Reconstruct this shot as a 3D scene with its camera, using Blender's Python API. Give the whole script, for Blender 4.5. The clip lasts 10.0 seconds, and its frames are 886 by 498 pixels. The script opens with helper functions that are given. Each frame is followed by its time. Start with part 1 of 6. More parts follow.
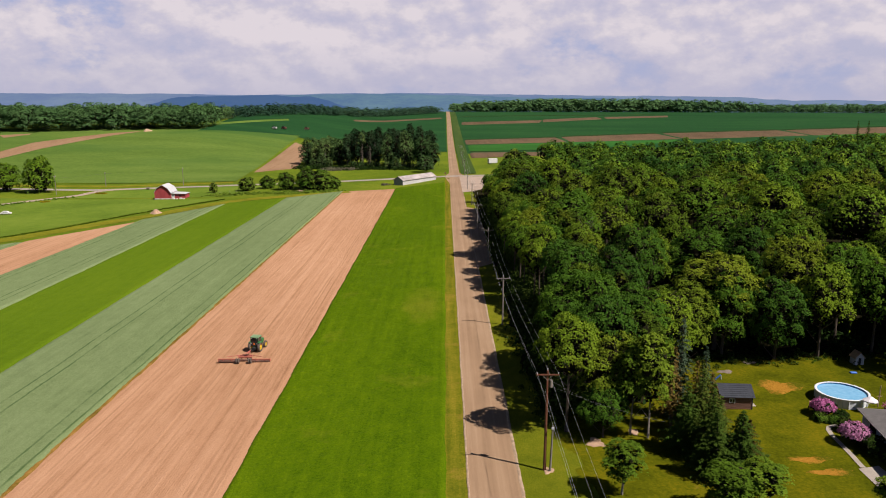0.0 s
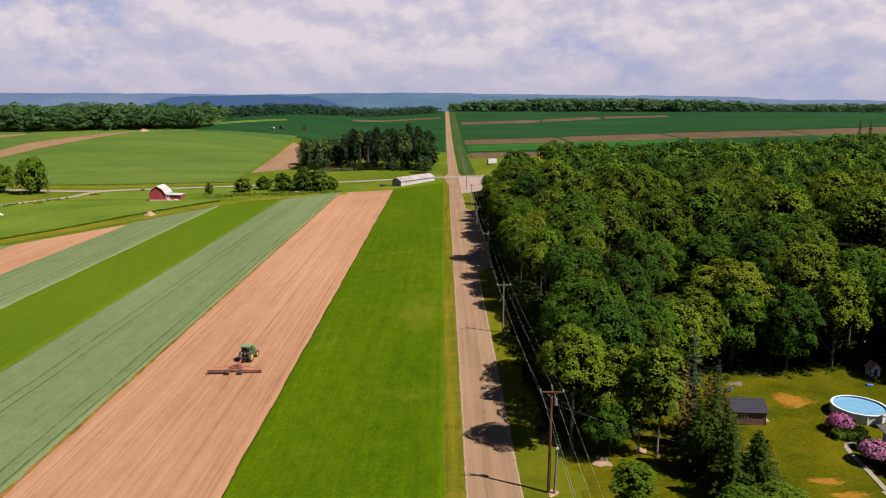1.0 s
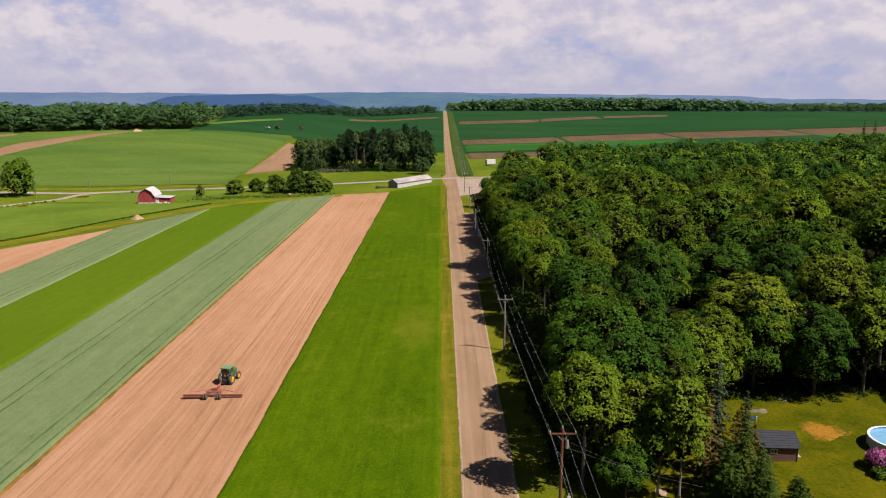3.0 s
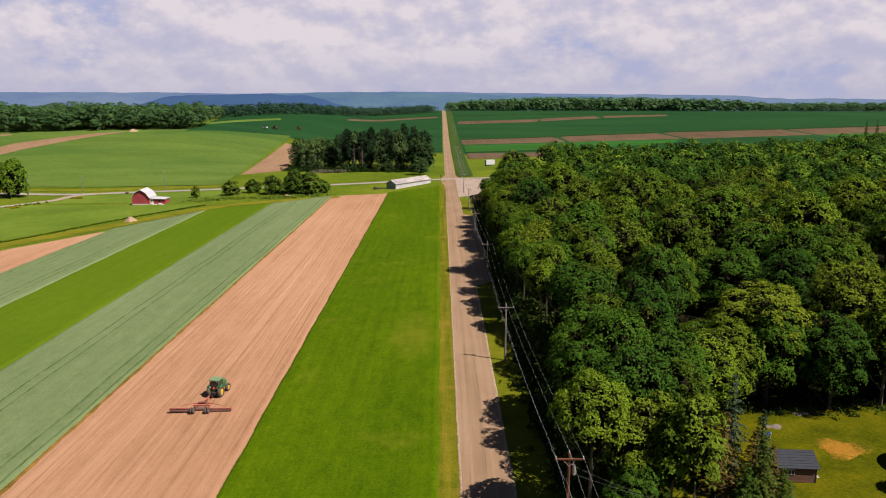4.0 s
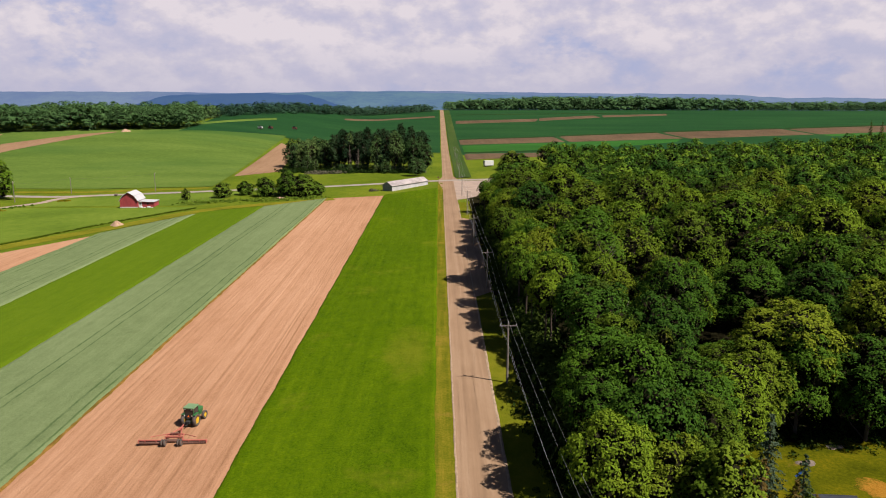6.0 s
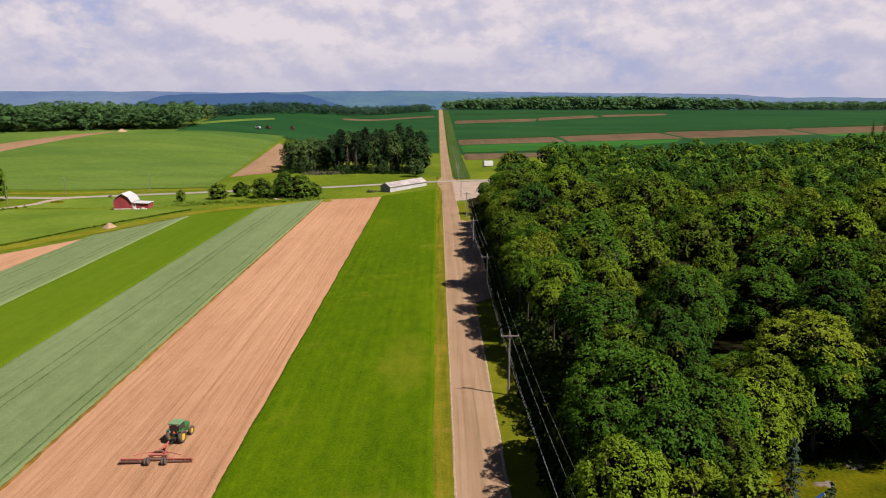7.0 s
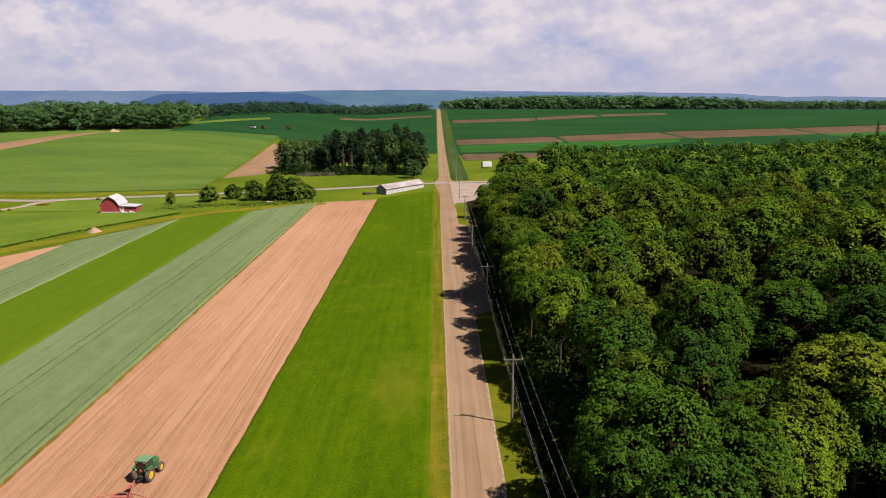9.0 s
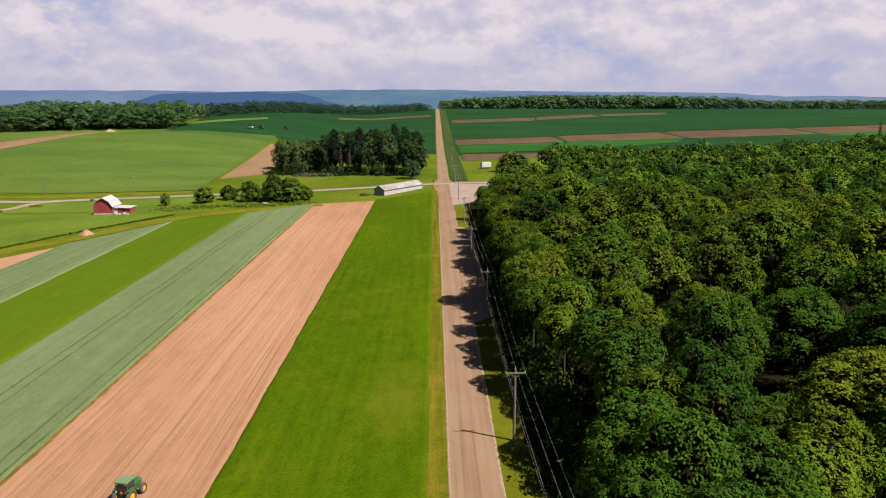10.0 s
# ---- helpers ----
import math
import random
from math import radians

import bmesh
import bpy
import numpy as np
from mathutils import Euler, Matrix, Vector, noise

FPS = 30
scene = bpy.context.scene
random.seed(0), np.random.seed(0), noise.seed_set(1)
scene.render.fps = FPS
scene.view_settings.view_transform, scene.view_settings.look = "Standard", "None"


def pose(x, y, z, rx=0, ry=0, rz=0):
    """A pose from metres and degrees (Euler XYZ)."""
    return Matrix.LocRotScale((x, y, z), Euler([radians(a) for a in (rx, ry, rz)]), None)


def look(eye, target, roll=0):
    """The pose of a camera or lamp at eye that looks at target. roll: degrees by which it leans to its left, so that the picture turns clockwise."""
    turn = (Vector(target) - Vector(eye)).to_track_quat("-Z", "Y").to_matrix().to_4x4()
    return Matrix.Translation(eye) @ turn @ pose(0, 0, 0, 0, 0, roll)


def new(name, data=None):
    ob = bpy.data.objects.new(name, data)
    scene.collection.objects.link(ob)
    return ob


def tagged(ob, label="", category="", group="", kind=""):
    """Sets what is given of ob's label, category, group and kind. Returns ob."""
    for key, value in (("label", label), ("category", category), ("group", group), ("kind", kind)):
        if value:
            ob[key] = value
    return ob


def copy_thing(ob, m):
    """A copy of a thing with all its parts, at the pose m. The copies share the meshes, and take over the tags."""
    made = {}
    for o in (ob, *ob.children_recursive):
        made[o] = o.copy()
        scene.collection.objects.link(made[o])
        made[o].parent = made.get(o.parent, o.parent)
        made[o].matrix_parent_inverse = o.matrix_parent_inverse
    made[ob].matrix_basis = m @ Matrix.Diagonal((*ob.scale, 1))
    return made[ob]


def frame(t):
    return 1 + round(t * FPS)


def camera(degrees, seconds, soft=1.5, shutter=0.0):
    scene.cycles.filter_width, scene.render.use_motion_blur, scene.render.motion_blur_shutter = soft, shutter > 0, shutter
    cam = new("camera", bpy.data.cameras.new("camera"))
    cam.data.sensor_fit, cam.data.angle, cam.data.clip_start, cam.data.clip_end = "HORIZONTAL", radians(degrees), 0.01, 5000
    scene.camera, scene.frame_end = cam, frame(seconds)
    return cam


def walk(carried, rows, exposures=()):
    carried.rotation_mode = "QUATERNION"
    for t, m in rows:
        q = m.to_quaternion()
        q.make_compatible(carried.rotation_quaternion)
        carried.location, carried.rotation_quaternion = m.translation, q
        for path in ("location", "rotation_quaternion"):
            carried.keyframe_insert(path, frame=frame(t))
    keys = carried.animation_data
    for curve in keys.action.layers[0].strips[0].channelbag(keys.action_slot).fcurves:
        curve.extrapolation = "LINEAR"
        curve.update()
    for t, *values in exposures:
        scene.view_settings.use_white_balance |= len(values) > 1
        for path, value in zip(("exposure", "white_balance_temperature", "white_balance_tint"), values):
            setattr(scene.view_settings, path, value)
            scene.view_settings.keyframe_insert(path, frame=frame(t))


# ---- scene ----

# ================= camera =================
cam = camera(62.6, 10.0, soft=1.0)
PATH = [
    (0, (-2.567, -0.321, 38.903), (78.496, -0.170, 0.145)),
    (2, (-2.349, 8.611, 39.084), (78.441, -0.151, -0.006)),
    (4, (-2.134, 17.530, 39.239), (78.386, -0.131, -0.160)),
    (6, (-1.922, 26.439, 39.369), (78.330, -0.112, -0.317)),
    (8, (-1.713, 35.336, 39.474), (78.275, -0.093, -0.476)),
    (10, (-1.507, 44.223, 39.554), (78.220, -0.074, -0.637)),
]
walk(cam, [(t, pose(*e, *r)) for t, e, r in PATH], exposures=[(0, 0.77, 6500, 16), (5, 0.80, 6500, 16), (10, 0.83, 6500, 16)])

# ================= world and sun =================
SUN_EL = radians(53.0)
SUN_DIR = Vector((0.886 * math.cos(SUN_EL), -0.464 * math.cos(SUN_EL), math.sin(SUN_EL)))


def build_world():
    w = bpy.data.worlds.new("sky")
    scene.world = w
    w.use_nodes = True
    nt = w.node_tree
    nt.nodes.clear()
    N, L = nt.nodes.new, nt.links.new
    out = N("ShaderNodeOutputWorld")
    sky = N("ShaderNodeTexSky")
    sky.sky_type = "NISHITA"
    sky.sun_disc = False
    sky.sun_elevation = SUN_EL
    sky.sun_rotation = math.atan2(SUN_DIR.x, SUN_DIR.y)
    sky.air_density, sky.dust_density, sky.ozone_density = 0.35, 0.10, 1.0
    bg_sky = N("ShaderNodeBackground")
    L(sky.outputs[0], bg_sky.inputs[0])
    bg_sky.inputs[1].default_value = 0.05
    # clouds on a sheet high above the place
    tc = N("ShaderNodeTexCoord")
    sep = N("ShaderNodeSeparateXYZ")
    L(tc.outputs["Generated"], sep.inputs[0])

    def m(op, a, b=None, c=None):
        n = N("ShaderNodeMath")
        n.operation = op
        for i, v in enumerate((a, b, c)):
            if v is None:
                continue
            if isinstance(v, (int, float)):
                n.inputs[i].default_value = v
            else:
                L(v, n.inputs[i])
        return n.outputs[0]

    zc = m("MAXIMUM", sep.outputs[2], 0.0)
    comb = N("ShaderNodeCombineXYZ")
    L(sep.outputs[0], comb.inputs[0])
    L(sep.outputs[1], comb.inputs[1])
    L(m("MULTIPLY", zc, 1.75), comb.inputs[2])

    def noise_tex(scale, detail, rough, off=(0, 0, 0), dist=0.0):
        mp = N("ShaderNodeMapping")
        L(comb.outputs[0], mp.inputs[0])
        mp.inputs["Location"].default_value = off
        n = N("ShaderNodeTexNoise")
        L(mp.outputs[0], n.inputs["Vector"])
        n.inputs["Scale"].default_value = scale
        n.inputs["Detail"].default_value = detail
        n.inputs["Roughness"].default_value = rough
        n.inputs["Distortion"].default_value = dist
        return n.outputs["Fac"]

    UP = (0.010, 0.0, 0.026)

    def density(up=(0, 0, 0)):
        at = lambda p: tuple(u + v for u, v in zip(p, up))
        big_ = noise_tex(4.2, 4, 0.5, at((3.6, 0.4, 0.0)), 0.0)
        puff_ = noise_tex(11.5, 10, 0.58, at((0.7, 5.2, 0.0)), 0.0)
        return m("ADD", m("MULTIPLY", big_, 0.36), m("MULTIPLY", puff_, 0.64))

    dens, above = density(), density(UP)
    shade = noise_tex(4.2, 5, 0.5, (7.7, 1.3, 0.35), 0.2)
    # heads in the sun are bright, bases under thick cloud are grey-mauve
    relief = m("SUBTRACT", dens, above)
    body = m("ADD", m("ADD", m("MULTIPLY", dens, 0.70), m("MULTIPLY", shade, 0.30)), m("MULTIPLY", relief, 0.95))
    cover = N("ShaderNodeMapRange")
    cover.inputs[1].default_value, cover.inputs[2].default_value = 0.405, 0.47
    L(m("ADD", m("MULTIPLY", dens, 0.6), m("MULTIPLY", shade, 0.4)), cover.inputs[0])
    lit = N("ShaderNodeValToRGB")
    els = lit.color_ramp.elements
    els[0].position, els[0].color = 0.37, (0.62, 0.635, 0.80, 1)
    els[1].position, els[1].color = 0.615, (0.93, 0.875, 0.91, 1)
    for at, c in ((0.45, (0.695, 0.685, 0.82, 1)), (0.505, (0.75, 0.73, 0.84, 1)), (0.545, (0.82, 0.785, 0.855, 1))):
        els.new(at).color = c
    L(body, lit.inputs[0])
    # blue between the clouds
    gaps = N("ShaderNodeMix")
    gaps.data_type = "RGBA"
    L(cover.outputs[0], gaps.inputs[0])
    gaps.inputs[6].default_value = (0.43, 0.53, 0.82, 1)
    L(lit.outputs[0], gaps.inputs[7])
    # haze toward the horizon
    hz = N("ShaderNodeMapRange")
    hz.inputs[1].default_value, hz.inputs[2].default_value = 0.0, 0.075
    hz.inputs[3].default_value, hz.inputs[4].default_value = 1.0, 0.0
    L(zc, hz.inputs[0])
    mixh = N("ShaderNodeMix")
    mixh.data_type = "RGBA"
    L(m("MULTIPLY", hz.outputs[0], 0.75), mixh.inputs[0])
    L(gaps.outputs[2], mixh.inputs[6])
    mixh.inputs[7].default_value = (0.59, 0.60, 0.75, 1)
    bg_c = N("ShaderNodeBackground")
    L(mixh.outputs[2], bg_c.inputs[0])
    bg_c.inputs[1].default_value = 0.455
    mix = N("ShaderNodeMixShader")
    # thinner cover overhead
    thin = N("ShaderNodeMapRange")
    thin.inputs[1].default_value, thin.inputs[2].default_value = 0.14, 0.27
    thin.inputs[3].default_value, thin.inputs[4].default_value = 1.0, 0.05
    L(zc, thin.inputs[0])
    # the sun stands in open sky: the cover breaks up toward it
    clear = N("ShaderNodeMapRange")
    clear.inputs[1].default_value, clear.inputs[2].default_value = 0.0, 0.72
    clear.inputs[3].default_value, clear.inputs[4].default_value = 0.15, 1.0
    L(sep.outputs[1], clear.inputs[0])
    L(m("MULTIPLY", thin.outputs[0], clear.outputs[0]), mix.inputs[0])
    L(bg_sky.outputs[0], mix.inputs[1])
    L(bg_c.outputs[0], mix.inputs[2])
    L(mix.outputs[0], out.inputs[0])


build_world()
sun_data = bpy.data.lights.new("sun", "SUN")
sun_data.energy, sun_data.angle, sun_data.color = 4.8, radians(0.53), (1.0, 0.94, 0.84)
sun = new("sun", sun_data)
sun.matrix_world = look(SUN_DIR * 200, (0, 0, 0))


# ================= node materials =================
class Nodes:
    """Short-hand for building one node material."""

    def __init__(self, name):
        self.mat = bpy.data.materials.new(name)
        self.mat.use_nodes = True
        self.nt = self.mat.node_tree
        self.bsdf = self.nt.nodes["Principled BSDF"]
        self.out = self.nt.nodes["Material Output"]
        self.pos = self.nt.nodes.new("ShaderNodeNewGeometry").outputs["Position"]

    def n(self, kind):
        return self.nt.nodes.new(kind)

    def link(self, a, b):
        self.nt.links.new(a, b)

    def put(self, v, socket):
        if isinstance(v, (int, float)):
            socket.default_value = v
        elif isinstance(v, tuple):
            socket.default_value = (*v, 1) if len(v) == 3 else v
        else:
            self.link(v, socket)

    def math(self, op, a, b=0.0):
        n = self.n("ShaderNodeMath")
        n.operation = op
        self.put(a, n.inputs[0])
        self.put(b, n.inputs[1])
        return n.outputs[0]

    def object_pos(self):
        return self.n("ShaderNodeTexCoord").outputs["Object"]

    def noise(self, scale, detail=4, rough=0.55, stretch=(1, 1, 1), vec=None, dist=0.0, turn=0.0):
        mp = self.n("ShaderNodeMapping")
        self.link(vec or self.pos, mp.inputs[0])
        mp.inputs["Scale"].default_value = stretch
        mp.inputs["Rotation"].default_value = (0, 0, radians(turn))
        t = self.n("ShaderNodeTexNoise")
        self.link(mp.outputs[0], t.inputs["Vector"])
        for k, v in (("Scale", scale), ("Detail", detail), ("Roughness", rough), ("Distortion", dist)):
            t.inputs[k].default_value = v
        return t.outputs["Fac"]

    def ramp(self, fac, *stops):
        r = self.n("ShaderNodeValToRGB")
        while len(r.color_ramp.elements) < len(stops):
            r.color_ramp.elements.new(0.5)
        for e, (p, c) in zip(r.color_ramp.elements, stops):
            e.position = p
            e.color = (*c, 1) if isinstance(c, tuple) else (c, c, c, 1)
        self.link(fac, r.inputs[0])
        return r.outputs[0]

    def mix(self, fac, a, b, mode="MIX"):
        n = self.n("ShaderNodeMix")
        n.data_type, n.blend_type = "RGBA", mode
        self.put(fac, n.inputs[0])
        self.put(a, n.inputs[6])
        self.put(b, n.inputs[7])
        return n.outputs[2]

    def bump(self, height, strength, distance):
        b = self.n("ShaderNodeBump")
        b.inputs["Strength"].default_value, b.inputs["Distance"].default_value = strength, distance
        self.link(height, b.inputs["Height"])
        self.link(b.outputs[0], self.bsdf.inputs["Normal"])

    def done(self, colour, rough=0.8, metal=0.0, spec=0.3):
        self.put(colour, self.bsdf.inputs["Base Color"])
        self.put(rough, self.bsdf.inputs["Roughness"])
        self.bsdf.inputs["Metallic"].default_value = metal
        self.bsdf.inputs["Specular IOR Level"].default_value = spec
        return self.mat


def grass_material(name, dark, mid, light, patch=0.02, fine=9.0, bump=0.5, dry=None, dry_at=0.66, wide=(1, 1, 1), cloud_shade=None):
    k = Nodes(name)
    a = k.noise(patch, 5, 0.6, wide)
    b = k.noise(0.35, 5, 0.65)
    c = k.noise(fine, 3, 0.7)
    f = k.math("ADD", k.math("MULTIPLY", a, 0.45), k.math("ADD", k.math("MULTIPLY", b, 0.25), k.math("MULTIPLY", c, 0.30)))
    col = k.ramp(f, (0.36, dark), (0.5, mid), (0.64, light))
    if dry:
        d = k.ramp(k.noise(0.11, 6, 0.7), (dry_at, 0.0), (dry_at + 0.1, 1.0))
        col = k.mix(k.math("MULTIPLY", d, 0.7), col, dry)
    if cloud_shade:
        # broad darker bands: cloud shade put into the crop colour
        d = k.ramp(k.noise(0.011, 5, 0.55, (0.42, 1.0, 1)), (0.50, 0.0), (0.66, 1.0))
        col = k.mix(k.math("MULTIPLY", d, 0.7), col, cloud_shade)
    k.bump(c, bump, 0.15)
    return k.done(col, 0.95, 0, 0.02)


def crop_material(name, dark, mid, light, row=0.0, tracks=0.0, track_col=(0.03, 0.08, 0.02), worn=None, thin=None):
    """A sown field: stems seen from above, faint drill rows and wheel tracks along y."""
    k = Nodes(name)
    big = k.noise(0.03, 4, 0.6, (1, 0.35, 1))
    mid_n = k.noise(0.5, 5, 0.7, (1, 0.55, 1))
    fine = k.noise(3.4, 5, 0.85)
    streak = k.noise(1.1, 3, 0.6, (1, 0.02, 1))
    f = k.math("ADD", k.math("ADD", k.math("MULTIPLY", big, 0.24), k.math("MULTIPLY", mid_n, 0.20)),
               k.math("ADD", k.math("MULTIPLY", fine, 0.44), k.math("MULTIPLY", streak, 0.12 + row)))
    s = row * 0.5
    col = k.ramp(f, (0.38 + s, dark), (0.50 + s, mid), (0.63 + s, light))
    if worn:
        d = k.ramp(k.noise(0.07, 6, 0.72), (0.58, 0.0), (0.70, 1.0))
        col = k.mix(k.math("MULTIPLY", d, 0.5), col, worn)
    if thin:
        # a thin, yellowing stand round one place
        (tx, ty), (rx, ry) = thin
        mp = k.n("ShaderNodeMapping")
        mp.vector_type = "TEXTURE"
        k.link(k.pos, mp.inputs[0])
        mp.inputs["Location"].default_value, mp.inputs["Scale"].default_value = (tx, ty, 0), (rx, ry, 1000)
        v = k.n("ShaderNodeVectorMath")
        v.operation = "LENGTH"
        k.link(mp.outputs[0], v.inputs[0])
        near = k.math("MULTIPLY", k.math("ADD", v.outputs["Value"], k.math("MULTIPLY", k.noise(0.35, 6, 0.8, (1, 0.5, 1)), 1.8)), 0.4)
        col = k.mix(k.math("MULTIPLY", k.ramp(near, (0.42, 1.0), (0.72, 0.0)), 0.6), col, worn)
    if tracks:
        # pairs of wheel tracks every 'tracks' metres
        sep = k.n("ShaderNodeSeparateXYZ")
        k.link(k.pos, sep.inputs[0])
        wob = k.math("MULTIPLY", k.noise(0.02, 2, 0.5, (0, 1, 0)), 1.6)
        u = k.math("ABSOLUTE", k.math("SUBTRACT", k.math("MODULO", k.math("ADD", k.math("ADD", sep.outputs[0], 400.0), wob), tracks), tracks / 2))
        line = k.ramp(k.math("ABSOLUTE", k.math("SUBTRACT", u, 0.95)), (0.08, 1.0), (0.24, 0.0))
        line = k.math("MULTIPLY", line, k.ramp(k.noise(0.25, 3, 0.6), (0.35, 0.35), (0.6, 1.0)))
        col = k.mix(k.math("MULTIPLY", line, 0.75), col, track_col)
    k.bump(k.math("ADD", k.math("MULTIPLY", fine, 0.6), mid_n), 0.6, 0.25)
    return k.done(col, 0.95, 0, 0.02)


def soil_material(name, dark, mid, light, turn=0.0, tracks=0.0):
    k = Nodes(name)
    big = k.noise(0.035, 4, 0.55, (1, 0.4, 1), None, 0, turn)
    lines = k.noise(1.7, 4, 0.6, (1, 0.012, 1), None, 0.15, turn)
    lines2 = k.noise(0.45, 3, 0.6, (1, 0.010, 1), None, 0.1, turn)
    clod = k.noise(5.0, 5, 0.8)
    mid_n = k.noise(0.6, 5, 0.7, (1, 0.3, 1), None, 0, turn)
    f = k.math("ADD", k.math("ADD", k.math("MULTIPLY", big, 0.26), k.math("MULTIPLY", lines, 0.20)),
               k.math("ADD", k.math("ADD", k.math("MULTIPLY", clod, 0.22), k.math("MULTIPLY", mid_n, 0.16)), k.math("MULTIPLY", lines2, 0.16)))
    col = k.ramp(f, (0.37, dark), (0.47, mid), (0.62, light))
    if tracks:
        # thin furrows left by the wheels, in pairs
        sep = k.n("ShaderNodeSeparateXYZ")
        k.link(k.pos, sep.inputs[0])
        wob = k.math("MULTIPLY", k.noise(0.012, 2, 0.5, (0, 1, 0)), 2.6)
        x = k.math("ADD", k.math("ADD", sep.outputs[0], 400.0), wob)
        for gap, at in ((tracks, 0.85), (tracks * 1.7, 0.55)):
            u = k.math("ABSOLUTE", k.math("SUBTRACT", k.math("MODULO", x, gap), gap / 2))
            line = k.ramp(k.math("ABSOLUTE", k.math("SUBTRACT", u, at)), (0.06, 1.0), (0.20, 0.0))
            line = k.math("MULTIPLY", line, k.ramp(k.noise(0.10, 4, 0.7, (3, 0.3, 1)), (0.42, 0.0), (0.62, 1.0)))
            col = k.mix(k.math("MULTIPLY", line, 0.45), col, dark)
    h = k.math("ADD", k.math("MULTIPLY", clod, 0.5), lines)
    k.bump(h, 0.7, 0.2)
    return k.done(col, 0.95, 0, 0.02)


def gravel_road_material():
    """Packed dirt road along y: paler wheel lanes, loose stone at the edges."""
    k = Nodes("packed_dirt")
    lane = k.noise(0.9, 3, 0.5, (1, 0.008, 1))
    lane2 = k.noise(2.6, 3, 0.6, (1, 0.02, 1))
    patch = k.noise(0.12, 5, 0.6, (1, 0.4, 1))
    fine = k.noise(7.0, 4, 0.8)
    f = k.math("ADD", k.math("ADD", k.math("MULTIPLY", lane, 0.34), k.math("MULTIPLY", lane2, 0.16)),
               k.math("ADD", k.math("MULTIPLY", patch, 0.28), k.math("MULTIPLY", fine, 0.22)))
    col = k.ramp(f, (0.36, (0.158, 0.098, 0.056)), (0.5, (0.228, 0.146, 0.086)), (0.64, (0.290, 0.200, 0.128)))
    k.bump(fine, 0.4, 0.06)
    return k.done(col, 0.9, 0, 0.2)


def plain_material(name, colour, rough=0.7, metal=0.0, spec=0.3, vary=0.25, scale=1.5, stretch=(1, 1, 1), bump=0.15):
    """A painted or weathered surface with two scales of variation."""
    k = Nodes(name)
    op = k.object_pos()
    a = k.noise(scale, 5, 0.65, stretch, op)
    b = k.noise(scale * 9, 3, 0.7, stretch, op)
    f = k.math("ADD", k.math("MULTIPLY", a, 0.65), k.math("MULTIPLY", b, 0.35))
    lo = tuple(c * (1 - vary) for c in colour)
    hi = tuple(min(1, c * (1 + vary)) for c in colour)
    k.bump(b, bump, 0.02)
    return k.done(k.ramp(f, (0.34, lo), (0.5, colour), (0.66, hi)), rough, metal, spec)


def leaf_material(name, dark, mid, light, through_col, odd=None, patch=0.10, mass=False):
    """Leaves: each cluster differs a little, each tree more; light passes through."""
    k = Nodes(name)
    info = k.n("ShaderNodeObjectInfo").outputs["Random"]
    isl = k.n("ShaderNodeNewGeometry").outputs["Random Per Island"]
    place = k.noise(patch, 3, 0.6)
    f = k.math("ADD", k.math("ADD", k.math("MULTIPLY", isl, 0.20), k.math("MULTIPLY", info, 0.66)), k.math("MULTIPLY", place, 0.36))
    if mass:
        # many trees in one: each stretch of canopy has its own tone
        tone = k.ramp(k.noise(patch, 2, 0.5), (0.36, 0.0), (0.64, 1.0))
        f = k.math("ADD", k.math("MULTIPLY", isl, 0.22), k.math("MULTIPLY", tone, 0.74))
    col = k.ramp(f, (0.22, dark), (0.55, mid), (0.92, light))
    if odd:
        o = k.ramp(k.noise(patch * 0.7, 4, 0.7), (0.60, 0.0), (0.72, 1.0))
        col = k.mix(k.math("MULTIPLY", o, 0.55), col, odd)
    k.done(col, 0.8, 0, 0.03)
    tr = k.n("ShaderNodeBsdfTranslucent")
    k.link(k.mix(0.5, col, through_col), tr.inputs[0])
    mx = k.n("ShaderNodeMixShader")
    mx.inputs[0].default_value = 0.10
    k.link(k.bsdf.outputs[0], mx.inputs[1])
    k.link(tr.outputs[0], mx.inputs[2])
    k.link(mx.outputs[0], k.out.inputs[0])
    return k.mat


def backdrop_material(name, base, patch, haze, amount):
    """Far wooded ridge; the kilometres of bright air before it are a glow mixed into its surface."""
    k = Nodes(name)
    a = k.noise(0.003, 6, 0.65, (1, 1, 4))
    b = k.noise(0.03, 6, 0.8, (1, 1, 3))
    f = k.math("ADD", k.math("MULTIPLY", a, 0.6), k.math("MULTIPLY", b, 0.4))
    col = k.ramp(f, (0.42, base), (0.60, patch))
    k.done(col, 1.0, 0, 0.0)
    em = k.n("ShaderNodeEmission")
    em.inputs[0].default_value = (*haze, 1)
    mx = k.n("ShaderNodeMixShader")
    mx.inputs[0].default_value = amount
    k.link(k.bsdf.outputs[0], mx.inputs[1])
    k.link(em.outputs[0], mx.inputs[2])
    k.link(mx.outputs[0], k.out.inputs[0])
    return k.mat


